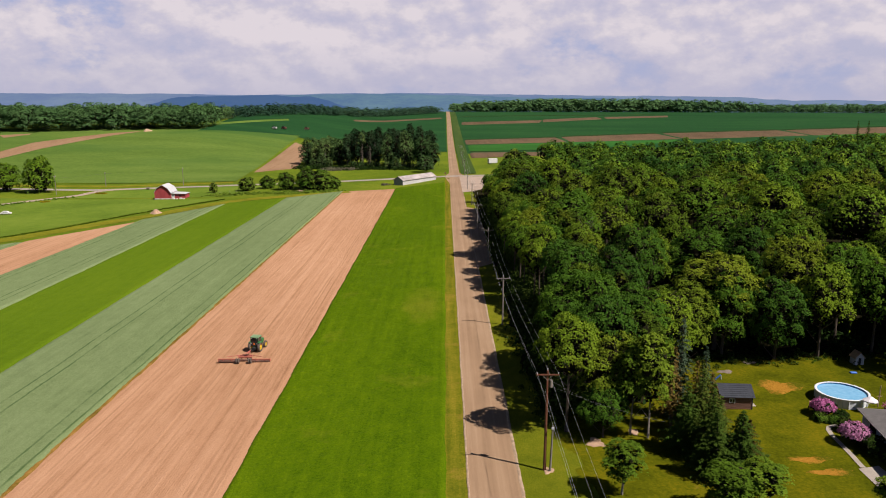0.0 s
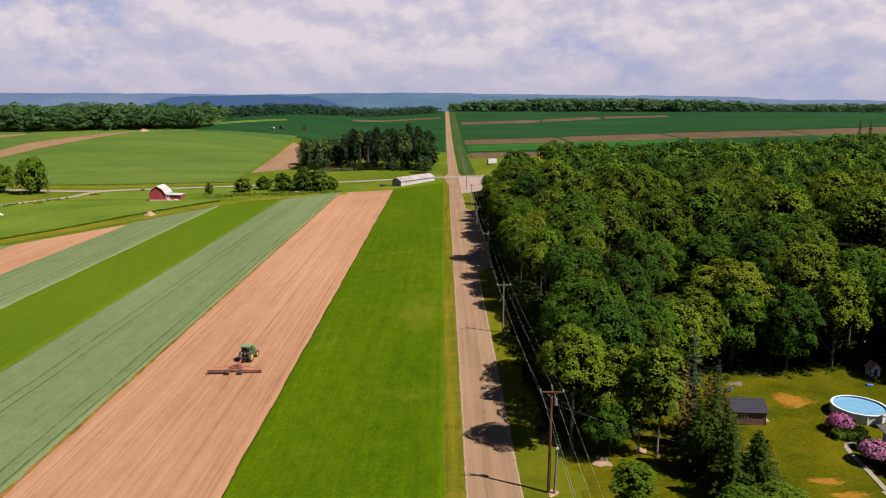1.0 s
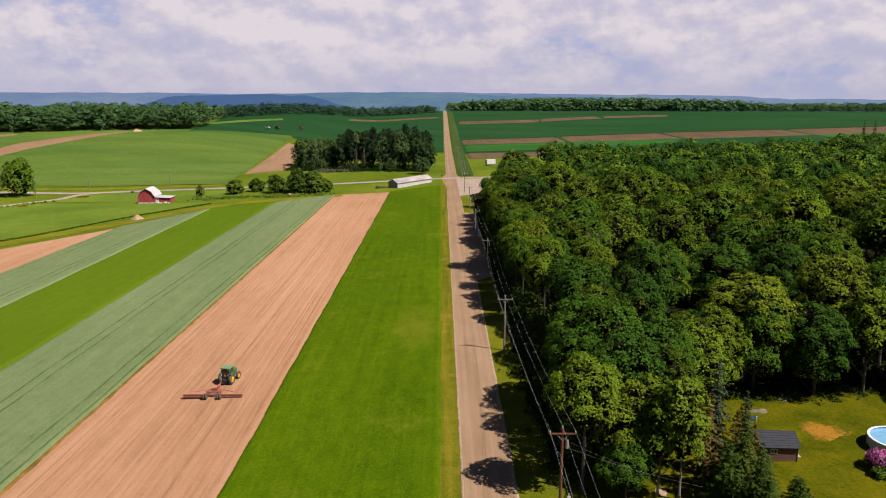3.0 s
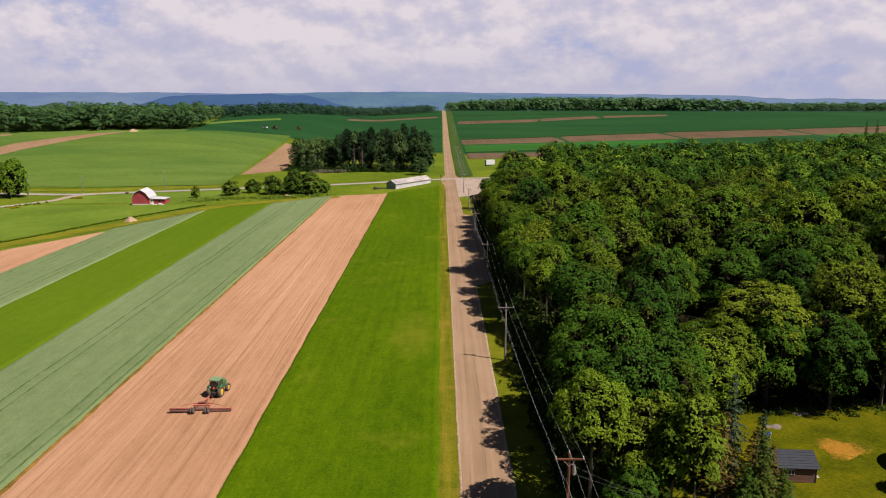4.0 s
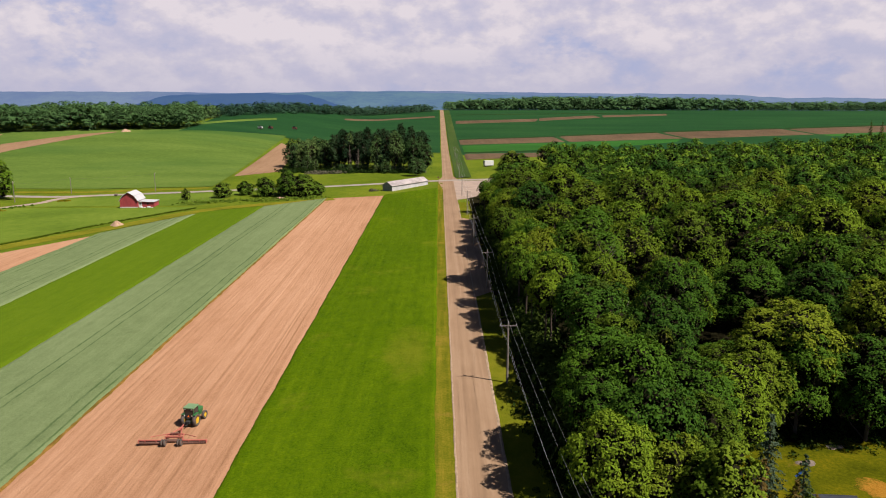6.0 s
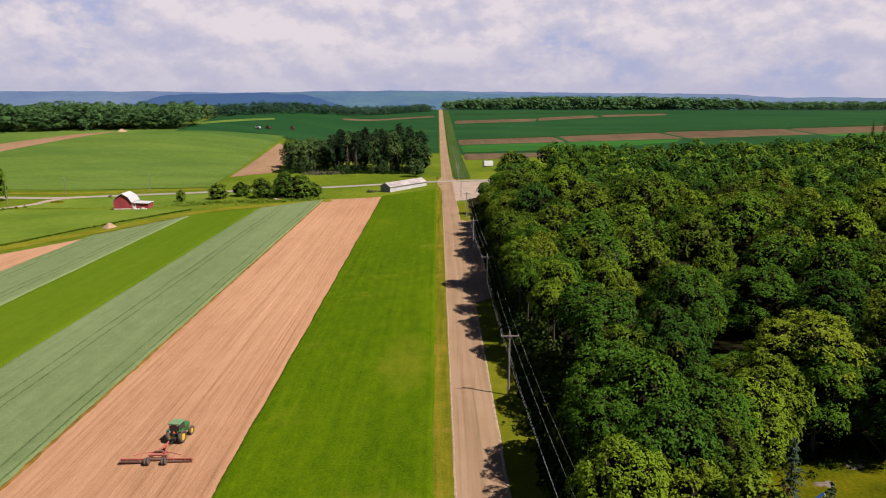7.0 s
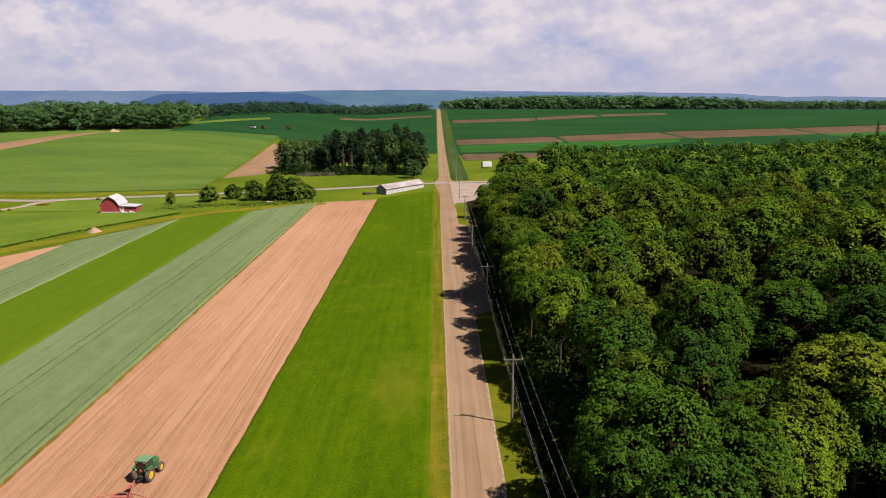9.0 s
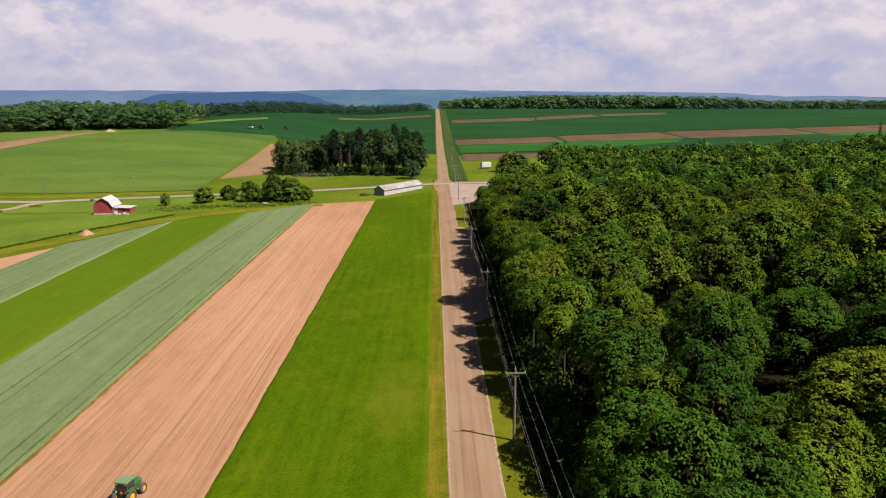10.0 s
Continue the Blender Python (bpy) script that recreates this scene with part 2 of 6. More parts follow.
M = {}
M["grass"] = grass_material("rough_grass", (0.04508, 0.07406, 0.005152), (0.0805, 0.1159, 0.007728), (0.1352, 0.1513, 0.01288), dry=(0.161, 0.1352, 0.0322))
M["verge"] = grass_material("verge_grass", (0.042, 0.058, 0.003), (0.098, 0.100, 0.006), (0.185, 0.140, 0.014), patch=0.9, fine=3.2, dry=(0.19, 0.125, 0.02), dry_at=0.56, wide=(1, 0.03, 1))
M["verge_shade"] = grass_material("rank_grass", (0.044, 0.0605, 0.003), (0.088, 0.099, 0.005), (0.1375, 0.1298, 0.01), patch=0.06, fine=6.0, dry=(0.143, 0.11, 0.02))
M["lawn"] = grass_material("mown_lawn", (0.02912, 0.036, 0.001), (0.0616, 0.066, 0.0018), (0.112, 0.094, 0.003), patch=0.16, fine=2.8, bump=0.4, dry=(0.1882, 0.112, 0.028), dry_at=0.63)
M["grass_far"] = grass_material("roadside_grass", (0.024, 0.049, 0.011), (0.036, 0.063, 0.014), (0.058, 0.079, 0.019), patch=0.12, fine=1.2, bump=0.2, wide=(1, 0.1, 1))
M["margin_dark"] = grass_material("dark_margin", (0.008, 0.026, 0.008), (0.014, 0.036, 0.010), (0.026, 0.048, 0.014), patch=0.05, fine=1.0, bump=0.2)
M["tawny"] = grass_material("tawny_grass", (0.075, 0.088, 0.006), (0.125, 0.125, 0.009), (0.185, 0.158, 0.016), patch=0.08, fine=1.6)
M["margin"] = grass_material("rusty_weeds", (0.070, 0.052, 0.010), (0.150, 0.085, 0.018), (0.230, 0.125, 0.034), patch=0.5, fine=5.0)
M["pasture"] = grass_material("pasture_grass", (0.05655, 0.09642, 0.01016), (0.08842, 0.1355, 0.01467), (0.1286, 0.1714, 0.0237), patch=0.025, fine=3.0)
M["hill_crop"] = grass_material("hill_crop", (0.0473, 0.084, 0.014), (0.0748, 0.121, 0.021), (0.1067, 0.15, 0.03), patch=0.030, fine=2.0, bump=0.2, wide=(0.3, 1.0, 1), cloud_shade=(0.030, 0.078, 0.016))
# cloud shade and distance haze are put into the far crop's colour
M["far_crop"] = grass_material("far_crop", (0.007535, 0.03396, 0.0107), (0.01205, 0.04701, 0.01376), (0.0211, 0.06399, 0.01682), patch=0.020, fine=1.0, bump=0.2, wide=(0.3, 1.0, 1))
M["far_crop_2"] = grass_material("far_crop_light", (0.0133, 0.06, 0.01), (0.0209, 0.0825, 0.01375), (0.0323, 0.1075, 0.01875), patch=0.020, fine=1.0, bump=0.2, wide=(0.3, 1.0, 1))
M["crop_green"] = crop_material("young_grain", (0.02052, 0.0484, 0.0006), (0.05076, 0.0913, 0.0009), (0.09288, 0.1364, 0.002), worn=(0.115, 0.125, 0.008), thin=((-6.5, 136), (5.0, 16)))
M["crop_bright"] = crop_material("bright_crop", (0.04752, 0.08856, 0.00324), (0.06588, 0.1123, 0.00432), (0.08964, 0.1339, 0.00648), row=0.04)
M["crop_pale"] = crop_material("pale_hay", (0.08246, 0.1145, 0.04695), (0.1184, 0.1562, 0.06761), (0.1572, 0.1968, 0.09202), row=0.06, tracks=11.5, track_col=(0.03265, 0.0653, 0.01781))
M["soil"] = soil_material("tilled_soil", (0.1951, 0.1007, 0.05133), (0.3042, 0.1651, 0.09289), (0.4006, 0.2343, 0.1418), tracks=5.3)
M["soil_far"] = soil_material("far_soil", (0.1437, 0.08512, 0.04704), (0.1978, 0.121, 0.06944), (0.2587, 0.1646, 0.09856), 60)
M["soil_dim"] = soil_material("dark_far_soil", (0.0492, 0.03526, 0.01968), (0.082, 0.05576, 0.0328), (0.1353, 0.08856, 0.05248), 60)
M["road"] = gravel_road_material()
M["gravel"] = plain_material("gravel_lot", (0.276, 0.2094, 0.1633), 0.95, vary=0.25, scale=0.15)
M["asphalt"] = plain_material("old_asphalt", (0.2402, 0.2062, 0.175), 0.9, vary=0.2, scale=0.1)
M["stones"] = plain_material("loose_stone", (0.255, 0.180, 0.118), 0.95, vary=0.4, scale=1.6)
M["bark"] = plain_material("bark", (0.0672, 0.0504, 0.0364), 0.95, vary=0.4, scale=1.2, stretch=(1, 1, 0.2), bump=0.6)
M["pale_bark"] = plain_material("pale_bark", (0.1904, 0.1624, 0.1344), 0.9, vary=0.35, scale=1.2, stretch=(1, 1, 0.3), bump=0.4)
M["leaf"] = leaf_material("broad_leaves", (0.01983, 0.05545, 0.007525), (0.05068, 0.111, 0.008274), (0.1103, 0.1686, 0.01004), (0.07163, 0.1387, 0.003762), odd=(0.1323, 0.128, 0.01004))
M["leaf_warm"] = leaf_material("olive_leaves", (0.03598, 0.06713, 0.005998), (0.07648, 0.1216, 0.008397), (0.1305, 0.1658, 0.0108), (0.08998, 0.1364, 0.005998), odd=(0.1406, 0.1342, 0.0144))
M["leaf_mass"] = leaf_material("canopy_leaves", (0.02444, 0.06845, 0.01008), (0.06519, 0.1348, 0.0126), (0.1425, 0.2063, 0.0147), (0.0713, 0.1308, 0.006298), patch=0.13, mass=True)
M["leaf_bright"] = leaf_material("young_leaves", (0.036, 0.070, 0.005), (0.068, 0.116, 0.008), (0.115, 0.160, 0.012), (0.0896, 0.1344, 0.0112))
M["needle"] = leaf_material("spruce_needles", (0.01515, 0.03696, 0.00425), (0.0303, 0.05808, 0.0068), (0.05785, 0.08184, 0.01105), (0.03857, 0.05914, 0.00952))
M["needle_blue"] = leaf_material("blue_spruce_needles", (0.020, 0.038, 0.020), (0.035, 0.058, 0.032), (0.060, 0.085, 0.050), (0.036, 0.0576, 0.0288))
M["needle_dry"] = leaf_material("dry_needles", (0.03276, 0.02822, 0.00672), (0.06188, 0.04704, 0.0112), (0.1092, 0.07392, 0.0196), (0.0728, 0.05376, 0.0112))
# blue distance haze is put into these leaf colours
M["wood_far"] = leaf_material("wood_edge_leaves", (0.03024, 0.076, 0.026), (0.05846, 0.1187, 0.03848), (0.1058, 0.1662, 0.05408), (0.0508, 0.0798, 0.01165), patch=0.05)
M["grove_leaf"] = leaf_material("grove_leaves", (0.02688, 0.06061, 0.01728), (0.05555, 0.1028, 0.03024), (0.103, 0.1515, 0.04104), (0.04032, 0.06888, 0.0108))
# wood_dim holds cloud shade and haze in its colour; wood_rise is the lit copy
M["wood_dim"] = leaf_material("cloud_shaded_leaves", (0.012, 0.036, 0.024), (0.021, 0.055, 0.034), (0.034, 0.076, 0.042), (0.03, 0.055, 0.02), patch=0.03)
M["wood_rise"] = leaf_material("sunlit_wood_leaves", (0.030, 0.080, 0.032), (0.055, 0.124, 0.046), (0.092, 0.165, 0.056), (0.04, 0.07, 0.02), patch=0.03)
M["pine_needle"] = leaf_material("pine_needles", (0.0105, 0.02808, 0.01105), (0.01875, 0.0429, 0.017), (0.0315, 0.06084, 0.0238), (0.015, 0.0312, 0.0085))
M["pole_wood"] = plain_material("grey_pole_wood", (0.168, 0.1456, 0.1232), 0.9, vary=0.3, scale=2, stretch=(1, 1, 0.15))
M["pole_red"] = plain_material("red_brown_pole_wood", (0.112, 0.042, 0.0196), 0.85, vary=0.3, scale=2, stretch=(1, 1, 0.15))
M["porcelain"] = plain_material("porcelain", (0.432, 0.432, 0.4176), 0.3, vary=0.1)
M["wire"] = plain_material("aluminium_wire", (0.36, 0.36, 0.37), 0.45, 0.3, vary=0.1)
M["service_grey"] = plain_material("grey_service_cable", (0.10, 0.10, 0.10), 0.6, vary=0.2)
M["cable_black"] = plain_material("black_cable", (0.05, 0.05, 0.05), 0.6, vary=0.2)
M["barn_red"] = plain_material("barn_red_boards", (0.30, 0.045, 0.050), 0.8, vary=0.3, scale=0.8, stretch=(1, 1, 0.2))
M["white_roof"] = plain_material("white_metal_roof", (0.40, 0.395, 0.405), 0.5, vary=0.08, scale=0.6)
M["white_paint"] = plain_material("white_paint", (0.54, 0.5328, 0.5184), 0.6, vary=0.1)
M["weathered_white"] = plain_material("weathered_white_boards", (0.40, 0.385, 0.39), 0.8, vary=0.18, scale=0.5, stretch=(1, 1, 0.3))
M["weathered_roof"] = plain_material("rust_streaked_tin", (0.29, 0.255, 0.245), 0.7, 0.1, vary=0.45, scale=0.3)
M["grey_boards"] = plain_material("grey_boards", (0.1848, 0.196, 0.2128), 0.8, vary=0.2)
M["dark"] = plain_material("dark_opening", (0.02, 0.02, 0.02), 0.9, vary=0.2)
M["trac_green"] = plain_material("tractor_green", (0.0252, 0.1152, 0.0324), 0.4, vary=0.12, spec=0.5)
M["trac_roof"] = plain_material("faded_green_roof", (0.12, 0.205, 0.10), 0.5, vary=0.12)
M["trac_yellow"] = plain_material("wheel_yellow", (0.54, 0.3384, 0.0144), 0.45, vary=0.1)
M["rubber"] = plain_material("dusty_rubber", (0.075, 0.06, 0.05), 0.9, vary=0.3)
M["implement_red"] = plain_material("dusty_red_steel", (0.33, 0.095, 0.068), 0.6, vary=0.2)
M["roller_steel"] = plain_material("soil_worn_steel", (0.19, 0.105, 0.078), 0.6, 0.4, vary=0.3)
M["cab_glass"] = plain_material("dark_cab_glass", (0.02, 0.025, 0.025), 0.08, vary=0.1, spec=0.6)
M["orange"] = plain_material("orange_plastic", (0.8, 0.16, 0.02), 0.5, vary=0.1)
M["shed_wall"] = plain_material("brown_log_boards", (0.1285, 0.06426, 0.04312), 0.8, vary=0.3, scale=1.0, stretch=(0.3, 0.3, 2))
M["shingle"] = plain_material("slate_grey_shingles", (0.026, 0.029, 0.037), 0.9, vary=0.25, scale=1.5)
M["house_roof"] = plain_material("grey_roof_shingles", (0.112, 0.1036, 0.1008), 0.9, vary=0.2, scale=1.5)
M["concrete"] = plain_material("pale_concrete", (0.25, 0.213, 0.18), 0.9, vary=0.15, scale=0.5)
M["pool_white"] = plain_material("white_pool_steel", (0.5184, 0.54, 0.5616), 0.4, vary=0.08)
M["pool_liner"] = plain_material("blue_pool_liner", (0.072, 0.2592, 0.4464), 0.5, vary=0.1)
M["bloom"] = leaf_material("pink_blossom", (0.2352, 0.0448, 0.1344), (0.3472, 0.0896, 0.224), (0.448, 0.1904, 0.3248), (0.336, 0.112, 0.224), patch=0.6)
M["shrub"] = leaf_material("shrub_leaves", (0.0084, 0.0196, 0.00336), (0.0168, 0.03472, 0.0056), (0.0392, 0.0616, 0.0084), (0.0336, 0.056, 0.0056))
M["hedge"] = leaf_material("bush_leaves", (0.033, 0.0725, 0.0072), (0.069, 0.1218, 0.012), (0.1275, 0.1798, 0.0192), (0.0672, 0.1137, 0.01344))
M["yellow_bloom"] = leaf_material("yellow_flowers", (0.12, 0.10, 0.005), (0.25, 0.19, 0.008), (0.40, 0.30, 0.01), (0.2, 0.2, 0.01))
M["brush_leaf"] = leaf_material("dry_brush", (0.06, 0.06, 0.03), (0.10, 0.095, 0.06), (0.16, 0.14, 0.10), (0.05, 0.06, 0.02))
M["weed_green"] = leaf_material("rank_weeds", (0.03, 0.055, 0.003), (0.055, 0.085, 0.005), (0.09, 0.11, 0.01), (0.06, 0.09, 0.005))
M["blue"] = plain_material("blue_plastic", (0.036, 0.1152, 0.396), 0.5, vary=0.1)
M["fabric"] = plain_material("pale_umbrella_cloth", (0.54, 0.5184, 0.5328), 0.8, vary=0.08)
M["machine_red"] = plain_material("dull_red_machine", (0.1008, 0.0224, 0.0168), 0.6, vary=0.2)
M["sand"] = plain_material("bare_sandy_earth", (0.2912, 0.1904, 0.1232), 0.95, vary=0.25, scale=0.6)
M["brush_pile"] = plain_material("grey_brushwood", (0.1344, 0.1064, 0.084), 0.95, vary=0.4, scale=1.5)
# near-black brown that paints the shade inside crowns and shrubs
M["shade_core"] = plain_material("painted_crown_shade", (0.016, 0.015, 0.008), 1.0, spec=0.0, vary=0.4, scale=0.9)
# litter with the wood's shade put into its colour, hence near black
M["litter"] = plain_material("litter_dark_as_shade", (0.014, 0.013, 0.006), 1.0, spec=0.0, vary=0.4, scale=0.7)
# haze glows from all three ridges; ridge_a also has cloud shade in its colour
M["ridge_a"] = backdrop_material("hazy_shaded_ridge", (0.012, 0.03, 0.03), (0.03, 0.05, 0.03), (0.050, 0.098, 0.225), 0.66)
M["ridge_c"] = backdrop_material("hazy_green_ridge", (0.014, 0.034, 0.03), (0.07, 0.12, 0.05), (0.085, 0.150, 0.270), 0.62)
M["ridge_b"] = backdrop_material("hazy_pale_ridge", (0.012, 0.03, 0.035), (0.08, 0.12, 0.07), (0.125, 0.172, 0.305), 0.68)


def dry_patch_material():
    """Scorched turf that fades raggedly into the lawn around it."""
    k = Nodes("scorched_turf")
    g = k.n("ShaderNodeTexCoord").outputs["Generated"]
    v = k.n("ShaderNodeVectorMath")
    v.operation = "DISTANCE"
    k.link(g, v.inputs[0])
    v.inputs[1].default_value = (0.5, 0.5, 0.5)
    edge = k.math("ADD", k.math("SUBTRACT", 0.62, v.outputs["Value"]), k.math("MULTIPLY", k.math("SUBTRACT", k.noise(1.6, 6, 0.75), 0.5), 1.1))
    f = k.ramp(edge, (0.08, 0.0), (0.34, 1.0))
    c = k.noise(6.0, 4, 0.7)
    turf = k.ramp(c, (0.35, (0.040, 0.046, 0.002)), (0.65, (0.085, 0.080, 0.004)))
    dry = k.ramp(c, (0.3, (0.17, 0.078, 0.008)), (0.7, (0.30, 0.150, 0.022)))
    return k.done(k.mix(f, turf, dry), 0.95, 0, 0.02)


M["scorched"] = dry_patch_material()


def water_material():
    k = Nodes("pool_water")
    n = k.noise(2.0, 3, 0.5)
    k.bump(n, 0.12, 0.05)
    return k.done(k.ramp(n, (0.3, (0.120, 0.300, 0.470)), (0.7, (0.175, 0.360, 0.520))), 0.08, 0, 0.5)


M["water"] = water_material()


# ================= terrain =================
def ss(a, b, v):
    t = np.clip((v - a) / (b - a), 0, 1)
    return t * t * (3 - 2 * t)


def height(x, y):
    """Lie of the land: it falls gently to the west, a swell lies beyond the side road, and the far fields rise."""
    x, y = np.asarray(x, float), np.asarray(y, float)
    z = 0.028 * np.clip(x, -170, 70) * (1 - ss(330, 620, y))
    z = z + 14 * ss(370, 620, y) * ss(-70, -210, x) * (1 - ss(900, 1300, y))
    z = z + 20 * ss(500, 1300, y)
    return z - 60 * ss(1300, 2200, y)


def gz(x, y):
    return float(height(x, y))


# ================= mesh helpers =================
def mesh_from(name, verts, quads, mats, mat_index=None, smooth=False):
    """A mesh from arrays of vertices and four-sided faces."""
    verts = np.asarray(verts, np.float32)
    quads = np.asarray(quads, np.int32)
    me = bpy.data.meshes.new(name)
    me.vertices.add(len(verts))
    me.vertices.foreach_set("co", verts.ravel())
    me.loops.add(quads.size)
    me.loops.foreach_set("vertex_index", quads.ravel())
    me.polygons.add(len(quads))
    me.polygons.foreach_set("loop_start", np.arange(0, quads.size, 4, dtype=np.int32))
    for m_ in mats:
        me.materials.append(m_)
    if mat_index is not None:
        me.polygons.foreach_set("material_index", np.asarray(mat_index, np.int32))
    if smooth:
        me.polygons.foreach_set("use_smooth", np.ones(len(quads), bool))
    me.update(calc_edges=True)
    return me


def thing(name, x=0, y=0, z=None, turn=0, **tags):
    """An empty at the base of a thing, which its parts hang on."""
    ob = new(name)
    ob.empty_display_size = 0.3
    ob.matrix_world = pose(x, y, gz(x, y) if z is None else z, 0, 0, turn)
    return tagged(ob, **tags)


def part(name, bm, material, parent=None, label="", smooth=False):
    """Links a bmesh as one mesh object under a thing or a part."""
    me = bpy.data.meshes.new(name)
    bmesh.ops.recalc_face_normals(bm, faces=bm.faces)
    if smooth:
        for f in bm.faces:
            f.smooth = True
    bm.to_mesh(me)
    bm.free()
    me.materials.append(material)
    ob = new(name, me)
    ob.parent = parent
    return tagged(ob, label)


def box(bm, cx, cy, cz, sx, sy, sz, bevel=0.0, turn=None):
    r = bmesh.ops.create_cube(bm, size=1.0)
    m_ = Matrix.Translation((cx, cy, cz)) @ (turn or Matrix()) @ Matrix.Diagonal((sx, sy, sz, 1))
    bmesh.ops.transform(bm, matrix=m_, verts=r["verts"])
    if bevel:
        edges = list({e for v in r["verts"] for e in v.link_edges})
        bmesh.ops.bevel(bm, geom=edges, offset=bevel, segments=2, affect="EDGES", profile=0.6)
    return bm


def boxed(*args, **kw):
    return box(bmesh.new(), *args, **kw)


def rod(bm, a, b, r1, r2=None, n=8):
    a, b = Vector(a), Vector(b)
    d = b - a
    res = bmesh.ops.create_cone(bm, cap_ends=True, segments=n, radius1=r1, radius2=r1 if r2 is None else r2, depth=d.length)
    m_ = Matrix.Translation((a + b) / 2) @ d.to_track_quat("Z", "Y").to_matrix().to_4x4()
    bmesh.ops.transform(bm, matrix=m_, verts=res["verts"])
    return bm


def disc_wheel(bm, r, w, n=24):
    """A tyre lying along x, with a rounded tread."""
    prof = [(-w / 2, r * 0.62), (-w / 2, r * 0.9), (-w * 0.32, r), (w * 0.32, r), (w / 2, r * 0.9), (w / 2, r * 0.62)]
    rings = []
    for i in range(n):
        a = 2 * math.pi * i / n
        k = 1.0 + (0.025 if i % 2 else 0)
        rings.append([bm.verts.new((px, math.cos(a) * pr * (k if pr > r * 0.8 else 1), math.sin(a) * pr * (k if pr > r * 0.8 else 1))) for px, pr in prof])
    for i in range(n):
        p, q = rings[i], rings[(i + 1) % n]
        for j in range(len(prof)):
            k = (j + 1) % len(prof)
            bm.faces.new((p[j], p[k], q[k], q[j]))
    return bm


def prism(bm, outline, y0, y1):
    """A solid with the given x-z outline from y0 to y1."""
    a = [bm.verts.new((x, y0, z)) for x, z in outline]
    b = [bm.verts.new((x, y1, z)) for x, z in outline]
    n = len(outline)
    bm.faces.new(a)
    bm.faces.new(b[::-1])
    for i in range(n):
        bm.faces.new((a[i], b[i], b[(i + 1) % n], a[(i + 1) % n]))
    return bm


def grid_sheet(name, xs, ys, mat, lift=0.0, rough=0.0, skirt=0.0, edge=None, seed=1, smooth=True):
    """A sheet over the ground on lines xs and ys; edge(x, y) may move its points; skirt turns the rim down to the ground."""
    X, Y = np.meshgrid(np.asarray(xs, float), np.asarray(ys, float))
    if edge:
        X, Y = edge(X, Y)
    Z = height(X, Y) + lift
    if rough:
        r = np.random.RandomState(seed)
        Z = Z + r.uniform(-rough, rough, Z.shape)
    ny, nx = X.shape
    if skirt:
        Z[0, :] -= skirt
        Z[-1, :] -= skirt
        Z[:, 0] -= skirt
        Z[:, -1] -= skirt
    v = np.stack([X, Y, Z], -1).reshape(-1, 3)
    i = (np.arange(ny - 1)[:, None] * nx + np.arange(nx - 1)).ravel()
    me = mesh_from(name, v, np.stack([i, i + 1, i + nx + 1, i + nx], 1), [mat], smooth=smooth)
    return new(name, me)


def lines(*spans):
    out = []
    for a, b, s in spans:
        out += list(np.arange(a, b, s))
    return out + [spans[-1][1]]


def patch_sheet(name, corners, mat, lift, nu=16, nv=16, skirt=0.0):
    """A four-cornered sheet that lies on the land."""
    c = [np.array(p, float) for p in corners]
    u, v = np.meshgrid(np.linspace(0, 1, nu), np.linspace(0, 1, nv))
    X = (1 - v) * ((1 - u) * c[0][0] + u * c[1][0]) + v * ((1 - u) * c[3][0] + u * c[2][0])
    Y = (1 - v) * ((1 - u) * c[0][1] + u * c[1][1]) + v * ((1 - u) * c[3][1] + u * c[2][1])
    return grid_sheet(name, np.zeros(nu), np.zeros(nv), mat, lift, 0, skirt, lambda a, b: (X, Y))


def ribbon(name, pts, width, mat, lift=0.06, step=4.0, wob=0.0):
    """A road or track along the points, draped over the land."""
    pts = [Vector((*p, 0)) for p in pts]
    line = []
    for i in range(len(pts) - 1):
        p0, p1, p2, p3 = pts[max(i - 1, 0)], pts[i], pts[i + 1], pts[min(i + 2, len(pts) - 1)]
        k = max(2, int((p2 - p1).length / step))
        for j in range(k):
            t = j / k
            line.append(0.5 * ((2 * p1) + (p2 - p0) * t + (2 * p0 - 5 * p1 + 4 * p2 - p3) * t * t + (3 * p1 - p0 - 3 * p2 + p3) * t ** 3))
    line.append(pts[-1])
    n = len(line)
    X, Y = np.zeros((n, 6)), np.zeros((n, 6))
    for i, p in enumerate(line):
        d = (line[min(i + 1, n - 1)] - line[max(i - 1, 0)]).normalized()
        s = Vector((d.y, -d.x, 0))
        for j in range(6):
            w = width * (j / 5 - 0.5)
            if wob and j in (0, 5):
                w *= 1 + wob * noise.noise(Vector((p.x * 0.15, p.y * 0.15, j)))
            X[i, j], Y[i, j] = p.x + s.x * w, p.y + s.y * w
    ob = grid_sheet(name, np.zeros(6), np.zeros(n), mat, lift, 0, 0, lambda a, b: (X, Y))
    return ob


# ================= ground, roads =================
ground = grid_sheet("ground", lines((-2600, -800, 60), (-800, -420, 20), (-420, 120, 6), (120, 800, 20), (800, 2600, 60)),
                    lines((-420, -60, 20), (-60, 720, 6), (720, 1400, 20), (1400, 4400, 60)), M["grass"])
tagged(ground, "rough yellow-green grass over gently rolling farmland", "ground", kind="structure")


def road_edge(X, Y):
    w = np.array([[noise.noise(Vector((0.0 if x < 2.7 else 9.0, y * 0.12, 0))) for x in row] for row, y in zip(X, Y[:, 0])])
    side = np.where(X < 1.0, -1, np.where(X > 4.6, 1, 0))
    flare = np.clip((Y - 345) / 30, 0, 1) * np.clip((400 - Y) / 15, 0, 1)
    return X + side * (0.18 * w + flare * 2.0), Y


